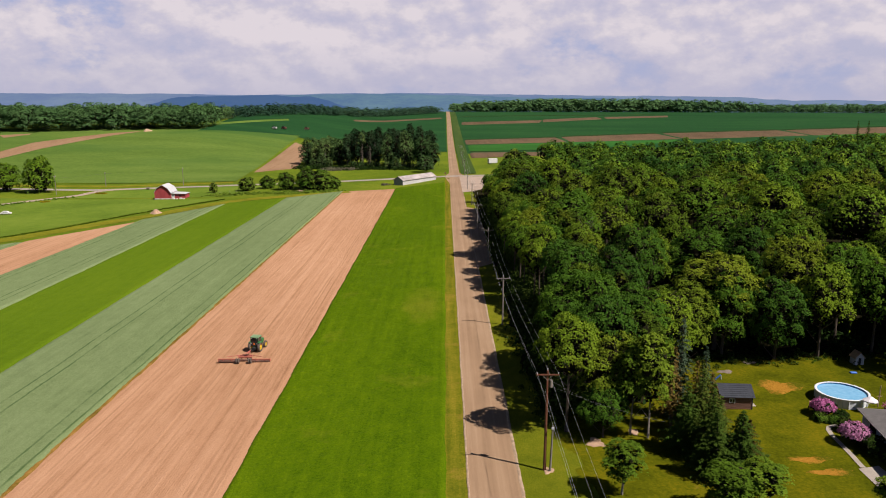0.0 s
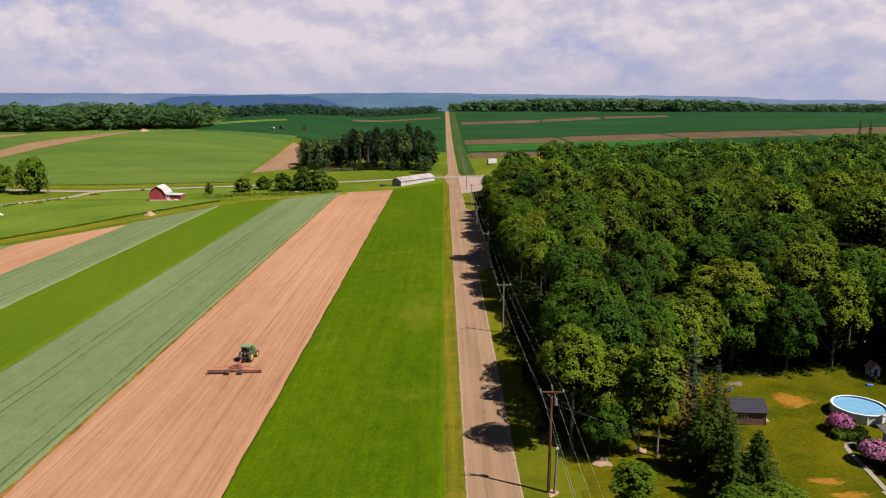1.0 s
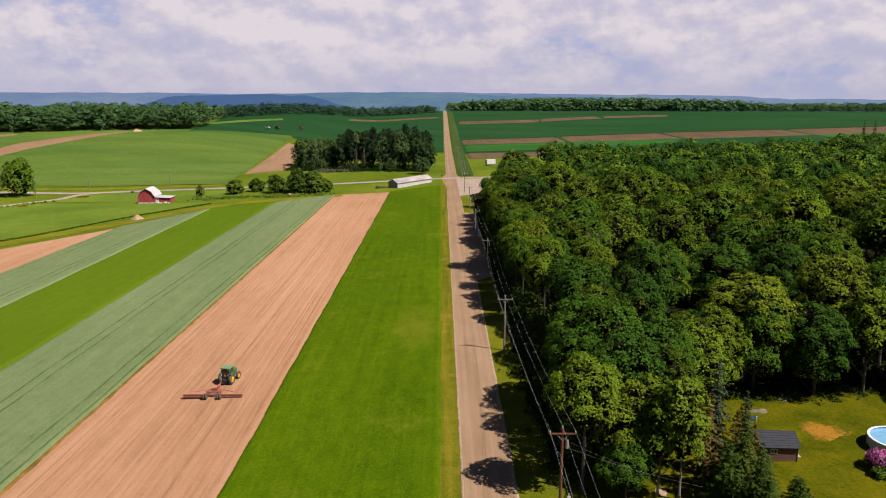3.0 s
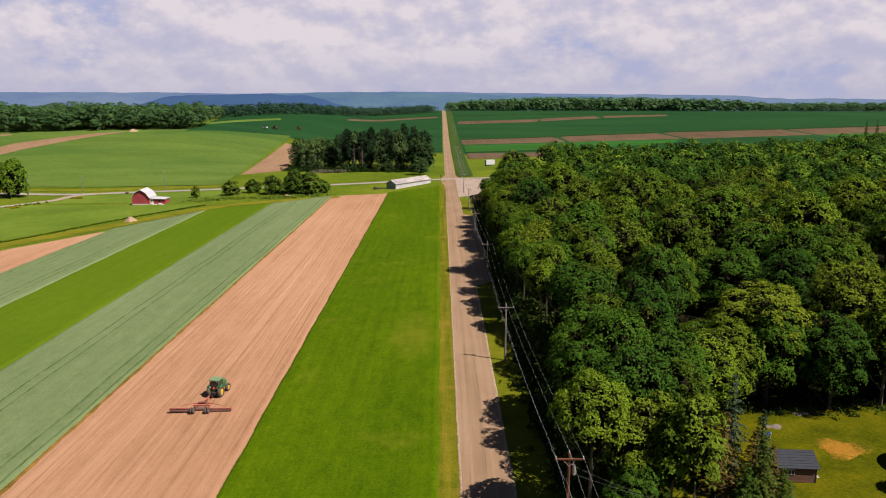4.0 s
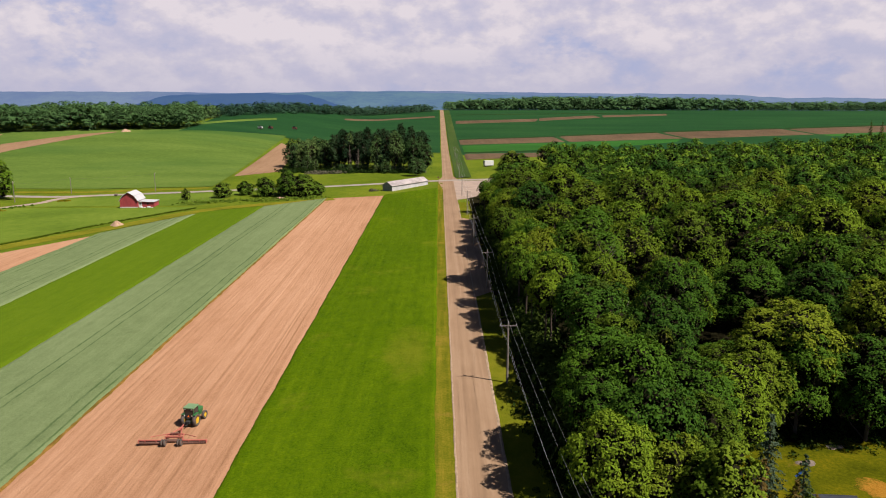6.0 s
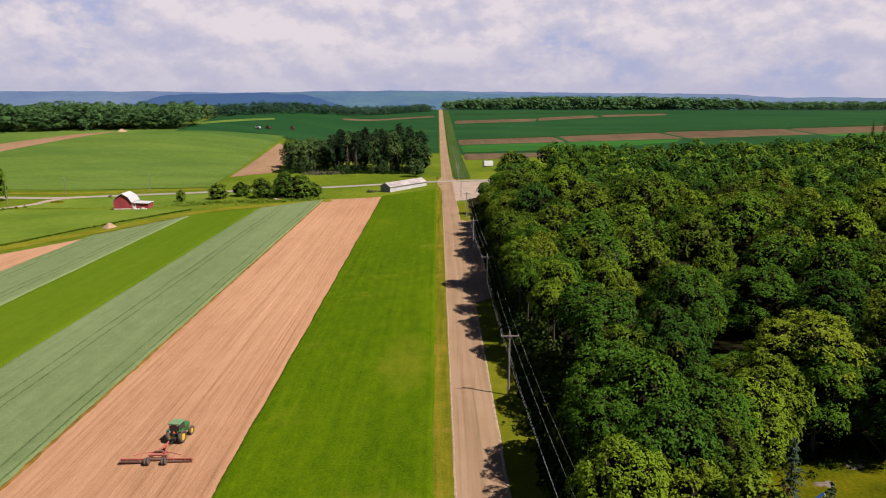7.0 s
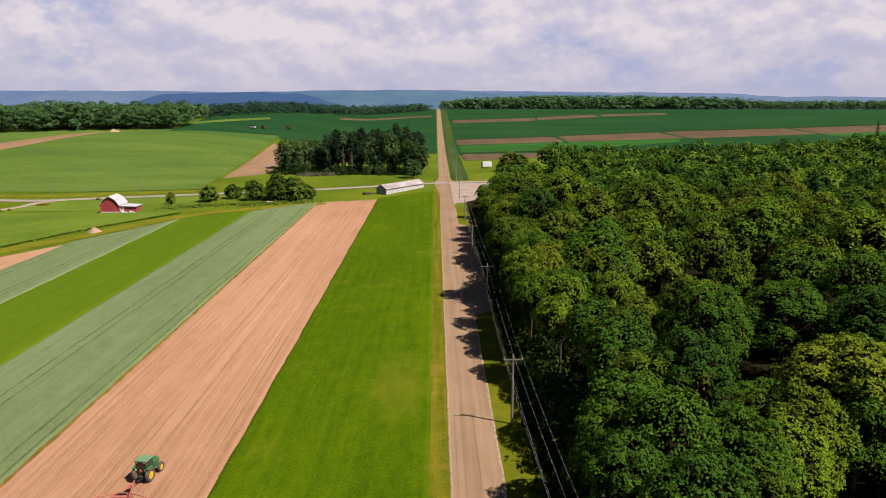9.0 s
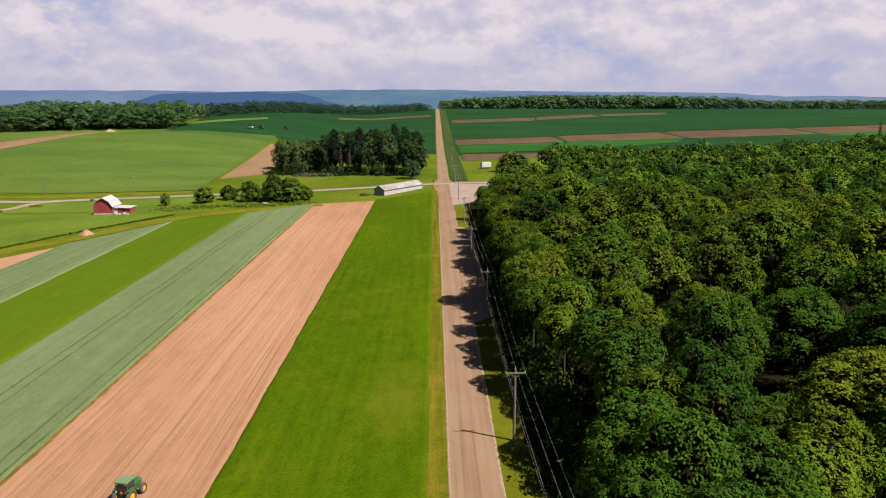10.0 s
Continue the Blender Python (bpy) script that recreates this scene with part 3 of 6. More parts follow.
road = grid_sheet("road", [-0.1, 0.5, 1.4, 2.7, 4.0, 4.9, 5.5], lines((-60, 400, 2.5), (400, 760, 6), (760, 1420, 20)), M["road"], 0.07, edge=road_edge)
tagged(road, "straight packed-dirt farm road with pale wheel lanes", "road", kind="structure")
side_road = ribbon("side_road", [(90, 384), (40, 383), (2, 382), (-25, 376), (-56, 369), (-107, 362.5), (-123, 360.5), (-154, 357.5), (-178, 355), (-200, 357), (-320, 368)], 5.8, M["asphalt"], 0.11)
tagged(side_road, "narrow grey paved side road between fields", "road", kind="structure")
lane = ribbon("farm_lane", [(-158, 357), (-167, 353), (-171, 346), (-171.5, 337), (-176, 328), (-182.5, 317.5), (-188.5, 307), (-202, 286)], 4.4, M["gravel"], 0.14, wob=0.2)
tagged(lane, "pale gravel farm lane branching off the side road", "lane", kind="structure")
lot = patch_sheet("gravel_lot", [(5.2, 312), (13, 318), (24, 378), (5.2, 379)], M["gravel"], 0.09, 12, 24)
tagged(lot, "bare pale gravel lot beside the crossroads", "lot", kind="structure")
for name, xa, xb in (("road_shoulder", -0.14, 0.12), ("road_shoulder_2", 5.25, 5.62)):
    sh = grid_sheet(name, np.linspace(xa, xb, 5), lines((-60, 300, 0.6)), M["stones"], 0.10, 0.02, 0.04, lambda X, Y: (X + 0.04 * np.sin(Y * 0.41) * np.sin(Y * 0.13) + 0.02 * np.sin(Y * 1.7), Y), 8)
    tagged(sh, "low ridge of loose pale stone at the road edge", "road edge", kind="structure")
pull_off = patch_sheet("dirt_pull_off", [(5.4, 168), (9.2, 172), (9.6, 262), (5.4, 268)], M["road"], 0.10, 8, 40)
tagged(pull_off, "bare dirt shoulder in the shade of the wood", "shoulder", kind="structure")
verge = grid_sheet("verge", [-2.5, -1.8, -1.0, -0.3, 0.05], lines((-60, 380, 1.2)), M["verge"], 0.05, 0.04)
tagged(verge, "yellowed grass verge along the dirt road", "verge", kind="structure")
verge_2 = grid_sheet("verge_2", lines((5.35, 12.5, 0.8)), lines((-60, 305, 1.5)), M["verge_shade"], 0.04, 0.04, seed=3)
tagged(verge_2, "grass strip under the power line beside the wood", "verge", kind="structure")
lawn = grid_sheet("lawn", lines((11.9, 90, 1.0)), lines((-60, 40, 2.0), (40, 104, 1.0)), M["lawn"], 0.05, 0.03, 0, lambda X, Y: (X + np.where(X < 12.2, 0.7 * np.sin(Y * 0.31) + 0.5 * np.sin(Y * 0.87), 0), Y), 4)
tagged(lawn, "mown garden lawn with dry patches", "lawn", kind="structure")


# the strip laid over the verge grass stands in for tree shade
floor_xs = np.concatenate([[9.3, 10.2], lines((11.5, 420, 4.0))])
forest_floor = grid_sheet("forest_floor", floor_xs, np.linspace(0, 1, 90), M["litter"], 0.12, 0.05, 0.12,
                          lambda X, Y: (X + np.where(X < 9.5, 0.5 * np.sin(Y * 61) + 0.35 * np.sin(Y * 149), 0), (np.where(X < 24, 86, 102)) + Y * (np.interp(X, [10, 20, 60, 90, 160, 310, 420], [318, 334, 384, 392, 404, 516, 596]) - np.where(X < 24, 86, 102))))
tagged(forest_floor, "leaf litter under the trees, blackened to stand for their shade", "forest floor", kind="structure")


# ================= fields =================
def strip_field(name, x0, x1, y0, ya, yb, mat, lift, rough, label, near=150.0, step=0.5, far_step=1.6):
    """A field strip along the road; its far end runs from ya at x0 to yb at x1."""
    ys = lines((-60, y0, 4.0), (y0, near, step), (near, max(ya, yb), far_step))
    top = ys[-1]
    xs = lines((x0, x1, step * 1.2))

    def edge(X, Y):
        end = ya + (yb - ya) * (X - x0) / (x1 - x0)
        k = np.clip((Y - 150) / (top - 150), 0, 1)
        Y = Y + k * (end - top)
        wob = 0.35 * np.sin(Y * 0.21 + x0) + 0.25 * np.sin(Y * 0.53 + 2 * x0)
        side = np.where(X <= x0 + 0.01, 1.0, np.where(X >= x1 - 0.01, 1.0, 0.0))
        return X + side * wob * 0.22, Y
    ob = grid_sheet(name, xs, ys, mat, lift, rough, lift, edge, int(abs(x0)) + 1)
    return tagged(ob, label, "field", kind="structure")


strip_field("soil_field", -48.4, -24.9, 30, 327, 331, M["soil"], 0.06, 0.025, "freshly tilled red-brown soil with long tillage lines", 110, 0.6, 2.0)
strip_field("grain_field", -25.1, -2.3, 30, 332, 352, M["crop_green"], 0.42, 0.06, "dense bright green young grain beside the road", 150, 0.34, 1.1)
strip_field("hay_field", -70.2, -48.2, 40, 308, 328, M["crop_pale"], 0.34, 0.05, "pale blue-green hay with wheel tracks", 150, 0.6, 2.0)
strip_field("clover_field", -91.8, -70.0, 60, 296, 309, M["crop_bright"], 0.30, 0.05, "bright yellow-green low crop", 150, 0.7, 2.0)
strip_field("hay_field", -110.9, -91.6, 90, 254, 293, M["crop_pale"], 0.34, 0.05, "pale blue-green hay strip narrowing to a point", 180, 0.8, 2.0)
strip_field("soil_field", -130.7, -110.7, 110, 219, 252, M["soil"], 0.06, 0.02, "tilled red-brown soil strip below the pasture", 180, 1.0, 2.0)
strip_field("hay_field", -146, -130.5, 130, 203, 218, M["crop_pale"], 0.34, 0.05, "pale hay at the edge of the pasture", 190, 1.0, 2.0)

for pts, w in (([(-152, 203), (-137, 224), (-126, 243), (-114, 262), (-104, 279), (-96, 295), (-84, 307), (-66, 316), (-45, 324)], 7.5), ([(-320, 377), (-200, 370), (-135, 372.5), (-112, 376)], 6.0)):
    tagged(ribbon("grass_margin", pts, w, M["tawny"], 0.10, wob=0.25), "band of tawny yellow-green grass at the field edge", "field margin", kind="structure")
margin = grid_sheet("field_margin", np.linspace(-48.75, -47.95, 5), lines((-60, 327, 0.8)), M["margin"], 0.16, 0.05, 0.10, lambda X, Y: (X + 0.10 * np.sin(Y * 0.37) + 0.07 * np.sin(Y * 1.3), Y), 12)
tagged(margin, "ragged strip of rusty weeds where soil meets hay", "field margin", kind="structure")
pasture = patch_sheet("pasture", [(-240, 160), (-147, 221), (-97, 312), (-240, 330)], M["pasture"], 0.04, 40, 40)
tagged(pasture, "smooth green pasture around the red barn", "pasture", kind="structure")
pasture2 = patch_sheet("pasture", [(-178, 326), (-97, 316), (-90, 360), (-168, 353)], M["pasture"], 0.06, 40, 20)
tagged(pasture2, "green pasture between barn and side road", "pasture", kind="structure")
hill_field = patch_sheet("hill_field", [(-420, 386), (-112, 380), (-131, 660), (-420, 610)], M["hill_crop"], 0.22, 70, 70)
tagged(hill_field, "wide light green crop on a rounded swell", "field", kind="structure")


def far_field(corners, mat, label, lift=0.5, name="far_field"):
    return tagged(patch_sheet(name, corners, mat, lift, 30, 30, lift * 0.8 if lift > 0.35 else 0.0), label, "field", kind="structure")


BROWN = "bare brown strip in the distant fields"
far_field([(16, 558), (94, 582), (108, 660), (16, 624)], M["far_crop_2"], "brighter green strip in the distant fields", 0.75, "crop_field")
far_field([(94, 582), (207, 670), (220, 697), (108, 660)], M["far_crop_2"], "brighter green strip narrowing to a point", 0.75, "crop_field")
far_field([(376, 735), (520, 770), (530, 812), (376, 752)], M["far_crop_2"], "green strip below the bare soil", 0.75, "crop_field")
far_field([(-214, 669), (-169, 795), (-173, 812), (-223, 692)], M["hill_crop"], "pale strip beyond the grove", 0.6, "crop_field")
far_field([(-113, 420), (-92, 441), (-108, 574), (-124, 597)], M["soil_far"], "bare brown soil beside the pine grove", 0.45, "soil_field")
for c in ([(-301, 465), (-290, 435), (-278, 502), (-297, 525)], [(-297, 525), (-278, 502), (-254.4, 565), (-264, 574)], [(-264, 574), (-254.4, 565), (-244.5, 586), (-248, 589)], [(-342, 560), (-331, 547), (-321, 564), (-323, 571)]):
    far_field(c, M["soil_far"], "long bare soil strip bending over the swell", 0.33, "soil_field")
far_field([(-203, 598), (-131, 655), (-131, 1120), (-260, 1000)], M["far_crop"], "green crop below the wood, darkened for cloud shade", 0.3, "crop_field")
far_field([(-131, 640), (-0.8, 560), (-0.8, 1280), (-131, 1120)], M["far_crop"], "green crop beyond the grove, darkened for cloud shade", 0.3, "crop_field")
far_field([(6.2, 540), (500, 700), (900, 1300), (6.2, 1300)], M["far_crop"], "broad green fields rising to the far wood, darkened for cloud shade", 0.3, "crop_field")
far_field([(6.4, 392), (14.5, 392), (14.5, 1270), (6.4, 1270)], M["grass_far"], "rough grass strip along the far road", 0.34, "far_verge")
for c in ([(15, 684), (110, 719), (110, 724), (15, 689)], [(112, 727), (222, 775), (222, 781), (112, 733)], [(225, 779), (374, 829), (374, 836), (225, 786)], [(376, 829), (540, 889), (541, 897), (376, 837)], [(17, 1068), (330, 1150), (332, 1160), (17, 1078)], [(15, 556), (94, 581), (94, 585), (15, 560)]):
    far_field(c, M["margin_dark"], "dark weedy margin between distant fields", 0.8, "field_margin")
for c in ([(17, 895), (118, 939), (128, 987), (18, 942)], [(123, 949), (216, 1019), (217, 1065), (129, 999)],
          [(220, 1025), (322, 1075), (334, 1115), (226, 1066)], [(15, 634), (109, 666), (107, 717), (15, 682)],
          [(111, 666), (226, 706), (220, 771), (111, 723)], [(228, 703), (373, 756), (372, 825), (224, 775)],
          [(376, 756), (472, 782), (538, 885), (376, 825)], [(16, 503), (71, 526), (74, 556), (16, 548)]):
    far_field(c, M["soil_dim"], BROWN, 0.75, "soil_field")
far_field([(-115, 907), (-6, 1017), (-6, 1042), (-118, 927)], M["soil_dim"], BROWN, 0.75, "soil_field")


# ================= distant ridges =================
def ridge(name, y, x0, x1, profile, mat, label):
    xs = np.linspace(x0, x1, 240)
    top = np.array([profile(x) for x in xs])
    top = top + np.array([4 * noise.fractal(Vector((x * 0.006, y, 0)), 1.0, 2.0, 5) for x in xs])
    rows = 14
    V = []
    for j in range(rows):
        k = j / (rows - 1)
        for x, t in zip(xs, top):
            zz = -60 + (t + 60) * math.sin(k * math.pi / 2)
            V.append((x, y - 500 * (1 - k) + 40 * noise.noise(Vector((x * 0.004, k * 3, y))), zz))
    nx = len(xs)
    i = (np.arange(rows - 1)[:, None] * nx + np.arange(nx - 1)).ravel()
    me = mesh_from(name, V, np.stack([i, i + 1, i + nx + 1, i + nx], 1), [mat], smooth=True)
    return tagged(new(name, me), label, "hills", kind="structure")


def bumpy(x, *knots):
    for (xa, za), (xb, zb) in zip(knots, knots[1:]):
        if xa <= x <= xb:
            t = (x - xa) / (xb - xa)
            t = t * t * (3 - 2 * t)
            return za + (zb - za) * t
    return knots[0][1] if x < knots[0][0] else knots[-1][1]


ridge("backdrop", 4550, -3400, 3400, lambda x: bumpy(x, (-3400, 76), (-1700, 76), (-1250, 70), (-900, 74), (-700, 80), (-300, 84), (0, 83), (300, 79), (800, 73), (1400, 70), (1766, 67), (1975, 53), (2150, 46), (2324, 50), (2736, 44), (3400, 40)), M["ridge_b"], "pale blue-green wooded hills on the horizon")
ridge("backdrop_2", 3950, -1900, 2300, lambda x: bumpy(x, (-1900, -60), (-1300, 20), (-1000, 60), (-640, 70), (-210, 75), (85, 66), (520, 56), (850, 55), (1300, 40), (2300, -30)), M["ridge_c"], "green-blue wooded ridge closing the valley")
ridge("backdrop_3", 3850, -2400, 100, lambda x: bumpy(x, (-2400, -60), (-1640, -50), (-1545, -8), (-1455, 28), (-1370, 52), (-1280, 58), (-960, 63), (-700, 58), (-480, 34), (-250, -10), (100, -60)), M["ridge_a"], "wooded ridge with blue haze and cloud shade put into its colour")


# ================= trees =================
def cube_ball(n=3):
    """Unit ball of four-sided faces."""
    V, F = [], []
    for ax in range(3):
        for sg in (-1, 1):
            base = len(V)
            for i in range(n + 1):
                for j in range(n + 1):
                    p = [0, 0, 0]
                    p[ax] = sg
                    p[(ax + 1) % 3] = (i / n * 2 - 1) * sg
                    p[(ax + 2) % 3] = j / n * 2 - 1
                    V.append(Vector(p).normalized()[:])
            for i in range(n):
                for j in range(n):
                    a = base + i * (n + 1) + j
                    F.append((a, a + n + 1, a + n + 2, a + 1))
    return np.array(V), np.array(F)


BALL_V, BALL_F = cube_ball(3)


def leaf_quads(P, Nrm, size, r, droop=0.0, slim=0.62, stray=0.42):
    """Small bent leaf clusters at the points P, facing along Nrm."""
    n = len(P)
    Nrm = Nrm + r.normal(0, stray, (n, 3))
    Nrm /= np.linalg.norm(Nrm, axis=1, keepdims=True)
    t = np.cross(Nrm, r.normal(0, 1, (n, 3)))
    t /= np.linalg.norm(t, axis=1, keepdims=True)
    b = np.cross(Nrm, t)
    s = (size * r.uniform(0.6, 1.35, n))[:, None]
    lift = Nrm * s * 0.18
    drop = np.zeros((n, 3))
    drop[:, 2] = -droop
    V = np.stack([P + t * s + drop * s, P + b * s * slim + lift, P - t * s * 0.9, P - b * s * slim * r.uniform(0.6, 1.2, (n, 1)) + lift], 1).reshape(-1, 3)
    F = np.arange(4 * n).reshape(n, 4)
    return V, F


def join(parts):
    V, F, o = [], [], 0
    for v, f in parts:
        V.append(v)
        F.append(f + o)
        o += len(v)
    return np.concatenate(V), np.concatenate(F)


def sprays(P, n, per, spread, r):
    """Flat sprays of leaves round the points P: 'per' places each, spread across the direction n."""
    k = len(P)
    t = np.cross(n, r.normal(0, 1, (k, 3)))
    t /= np.linalg.norm(t, axis=1, keepdims=True)
    b = np.cross(n, t)
    a = r.normal(0, 1, (k, per, 3)) * np.array([spread, spread, spread * 0.28])
    Q = P[:, None, :] + a[..., :1] * t[:, None, :] + a[..., 1:2] * b[:, None, :] + a[..., 2:] * n[:, None, :]
    # the rim of a spray hangs a little
    Q[..., 2] -= 0.35 * (a[..., 0] ** 2 + a[..., 1] ** 2) / spread
    return Q.reshape(-1, 3)


def lobed_crown(r, height_, base, radius, lobes, count, size, inner=240, inner_size=0.85, per=20, stray=0.30, slim=0.66, under=1.6, loose=1.0):
    """A crown of many uneven boughs: flat sprays of leaves over each, a twig core painted dark as inner shade. Gives
    points, faces and the material of each face.
    """
    mid, half = (base + height_) / 2, (height_ - base) / 2
    c, rad = [], []
    for i in range(lobes):
        k = (i + 0.5) / lobes
        zz = 1 - under * k
        a = i * 2.39996 + r.uniform(-0.5, 0.5)
        q = math.sqrt(max(0.03, 1 - zz * zz)) * r.uniform(0.66, 1.10)
        c.append((math.cos(a) * q * radius * 0.78, math.sin(a) * q * radius * 0.78, mid + zz * half * r.uniform(0.66, 0.90)))
        rad.append(radius * r.uniform(0.17, 0.33) * (40 / max(lobes, 10)) ** 0.3)
    c, rad = np.array(c), np.array(rad)
    groups = max(6, count // per)
    w = rad ** 2
    # more are cast than kept: those inside another bough or turned to the trunk fall away
    cast = groups * 4
    which = r.choice(len(c), cast, p=w / w.sum())
    d = r.normal(0, 1, (cast, 3))
    d[:, 2] = np.where(r.uniform(0, 1, cast) < 0.16, d[:, 2], np.abs(d[:, 2]) + 0.1)
    d /= np.linalg.norm(d, axis=1, keepdims=True)
    P = c[which] + d * rad[which, None] * r.uniform(0.88, 1.12, cast)[:, None] * np.array([1, 1, 0.80])
    dist = np.linalg.norm((P[:, None, :] - c[None]) / rad[None, :, None], axis=2)
    dist[np.arange(cast), which] = 9
    out = P - np.array([0, 0, mid - half * 0.3])
    out /= np.linalg.norm(out, axis=1, keepdims=True)
    keep = np.flatnonzero((dist.min(1) > 0.95) & ((d * out).sum(1) > -0.05))[:groups]
    P, d, out = P[keep], d[keep], out[keep]
    n = d * 0.62 + out * 0.35 + np.array([0, 0, 0.28])
    n /= np.linalg.norm(n, axis=1, keepdims=True)
    parts = [leaf_quads(sprays(P, n, per, size * 1.55 * loose, r), np.repeat(n, per, 0), size, r, 0.2, slim, stray)]
    leaves = len(parts[0][1])
    # twig core in and under the boughs, its colour standing in for crown shade
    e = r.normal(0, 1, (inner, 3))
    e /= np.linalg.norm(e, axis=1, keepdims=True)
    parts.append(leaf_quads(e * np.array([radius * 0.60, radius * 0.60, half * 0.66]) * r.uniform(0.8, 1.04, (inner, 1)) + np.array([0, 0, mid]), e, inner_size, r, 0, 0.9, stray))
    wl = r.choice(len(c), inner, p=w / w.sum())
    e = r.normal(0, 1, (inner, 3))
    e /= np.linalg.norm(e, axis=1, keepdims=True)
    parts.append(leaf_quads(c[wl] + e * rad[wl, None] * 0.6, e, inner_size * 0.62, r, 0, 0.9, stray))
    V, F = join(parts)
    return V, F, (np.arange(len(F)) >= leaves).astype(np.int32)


def tube(bm, pts, radii, n=7):
    rings = []
    for i, p in enumerate(pts):
        d = (Vector(pts[min(i + 1, len(pts) - 1)]) - Vector(pts[max(i - 1, 0)])).normalized()
        u = d.orthogonal().normalized()
        v = d.cross(u)
        rings.append([bm.verts.new(Vector(p) + (u * math.cos(2 * math.pi * k / n) + v * math.sin(2 * math.pi * k / n)) * radii[i]) for k in range(n)])
    for a, b in zip(rings, rings[1:]):
        for k in range(n):
            bm.faces.new((a[k], a[(k + 1) % n], b[(k + 1) % n], b[k]))
    bm.faces.new(rings[-1])
    return bm


def trunk_mesh(r, h, base, spread, rad, limbs=5):
    bm = bmesh.new()
    bend = r.uniform(-0.4, 0.4, 2)
    pts = [(bend[0] * k * k, bend[1] * k * k, -0.3 + (h * 0.72 + 0.3) * k) for k in np.linspace(0, 1, 6)]
    tube(bm, pts, [rad * 1.35, rad, rad * 0.85, rad * 0.7, rad * 0.45, rad * 0.2])
    for i in range(limbs):
        a = i * 2.4 + r.uniform(-0.4, 0.4)
        z0 = base * 0.8 + (h * 0.6 - base * 0.8) * i / limbs
        l = spread * r.uniform(0.55, 0.8)
        p = [(bend[0] * 0.3, bend[1] * 0.3, z0), (math.cos(a) * l * 0.5, math.sin(a) * l * 0.5, z0 + l * 0.4), (math.cos(a) * l, math.sin(a) * l, z0 + l * 0.95)]
        tube(bm, p, [rad * 0.45, rad * 0.3, rad * 0.1], 5)
    return bm


def make_tree(name, seed, h, base, radius, lobes, count, size, leaf, bark, label, category="tree", limbs=5, stout=1.0, inner=240, inner_size=0.85, under=1.6, per=16, loose=1.0):
    """A broadleaf tree: tapered trunk with limbs, lobed leafy crown."""
    r = np.random.RandomState(seed)
    t = thing(name, 0, 0, 0, label=label, category=category)
    part("trunk", trunk_mesh(r, h, base, radius, (0.10 + h * 0.009) * stout, limbs), bark, t)
    V, F, I = lobed_crown(r, h, base, radius, lobes, count, size, inner, inner_size, per, under=under, loose=loose)
    crown = new("crown", mesh_from("crown", V, F, [leaf, M["shade_core"]], I))
    crown.parent = t
    return t


def conifer_crown(r, h, base, radius, tiers, per, size):
    """Whorls of drooping branches of uneven reach, each a fan of needle sprays, with gaps between."""
    P, Nn = [], []
    for i in range(tiers):
        k = i / (tiers - 1)
        z = base + (h - base) * k ** 0.95
        rr = radius * (1 - k) ** 0.8 * r.uniform(0.75, 1.15) + 0.15
        n = max(4, int(per * (1 - k * 0.6)))
        for j in range(n):
            a = 2 * math.pi * (j + r.uniform(-0.4, 0.4)) / n + i
            reach = rr * r.uniform(0.55, 1.15)
            steps = max(3, int(reach / (size * 0.8)))
            z0 = z + r.uniform(-0.15, 0.15)
            for q in np.linspace(reach / steps, reach, steps):
                for w in range(3):
                    side = r.uniform(-1, 1) * (0.30 * (reach - q) + 0.12)
                    P.append((math.cos(a) * q - math.sin(a) * side, math.sin(a) * q + math.cos(a) * side, z0 - q * 0.30 - abs(side) * 0.3 + 0.05 * r.normal()))
                    Nn.append((math.cos(a) * 0.35, math.sin(a) * 0.35, 0.9))
    return leaf_quads(np.array(P), np.array(Nn), size, r, 0.35, 0.36, 0.32)


def make_conifer(name, seed, h, base, radius, tiers, per, size, leaf, bark, label):
    r = np.random.RandomState(seed)
    t = thing(name, 0, 0, 0, label=label, category="tree")
    bm = bmesh.new()
    tube(bm, [(0, 0, -0.3), (0, 0, h * 0.5), (0, 0, h * 0.97)], [0.1 + h * 0.013, 0.06 + h * 0.007, 0.02], 7)
    part("trunk", bm, bark, t)
    V, F = conifer_crown(r, h, base, radius, tiers, per, size)
    crown = new("crown", mesh_from("crown", V, F, [leaf]))
    crown.parent = t
    return t


def place(proto, x, y, s=1.0, sz=None, turn=0.0, label="", sink=0.0):
    m_ = pose(x, y, gz(x, y) - sink, 0, 0, turn) @ Matrix.Diagonal((s, s, sz or s, 1))
    ob = copy_thing(proto, m_)
    return tagged(ob, label)


def drop_proto(ob):
    """Takes the pattern away once it has been copied."""
    for o in (*ob.children_recursive, ob):
        bpy.data.objects.remove(o)


LEAFY = "tall leafy deciduous tree in full summer green"
near_protos = [make_tree("tree", 11 + i, 16, 2.6 + 0.8 * (i % 3), 4.8 + 0.4 * (i % 3), 52 + 7 * i, 11000, 0.135, M["leaf_warm" if i in (1, 3) else "leaf"], M["bark"], LEAFY, inner=420, inner_size=0.5, per=14, loose=1.15) for i in range(5)]
tall_protos = [make_tree("tree", 18 + i, 16, 6.4, 4.7 + 0.4 * i, 46 + 8 * i, 8000, 0.145, M["leaf"], M["bark"], LEAFY, limbs=4, inner=420, inner_size=0.5, under=1.3, per=14, loose=1.15) for i in range(2)]
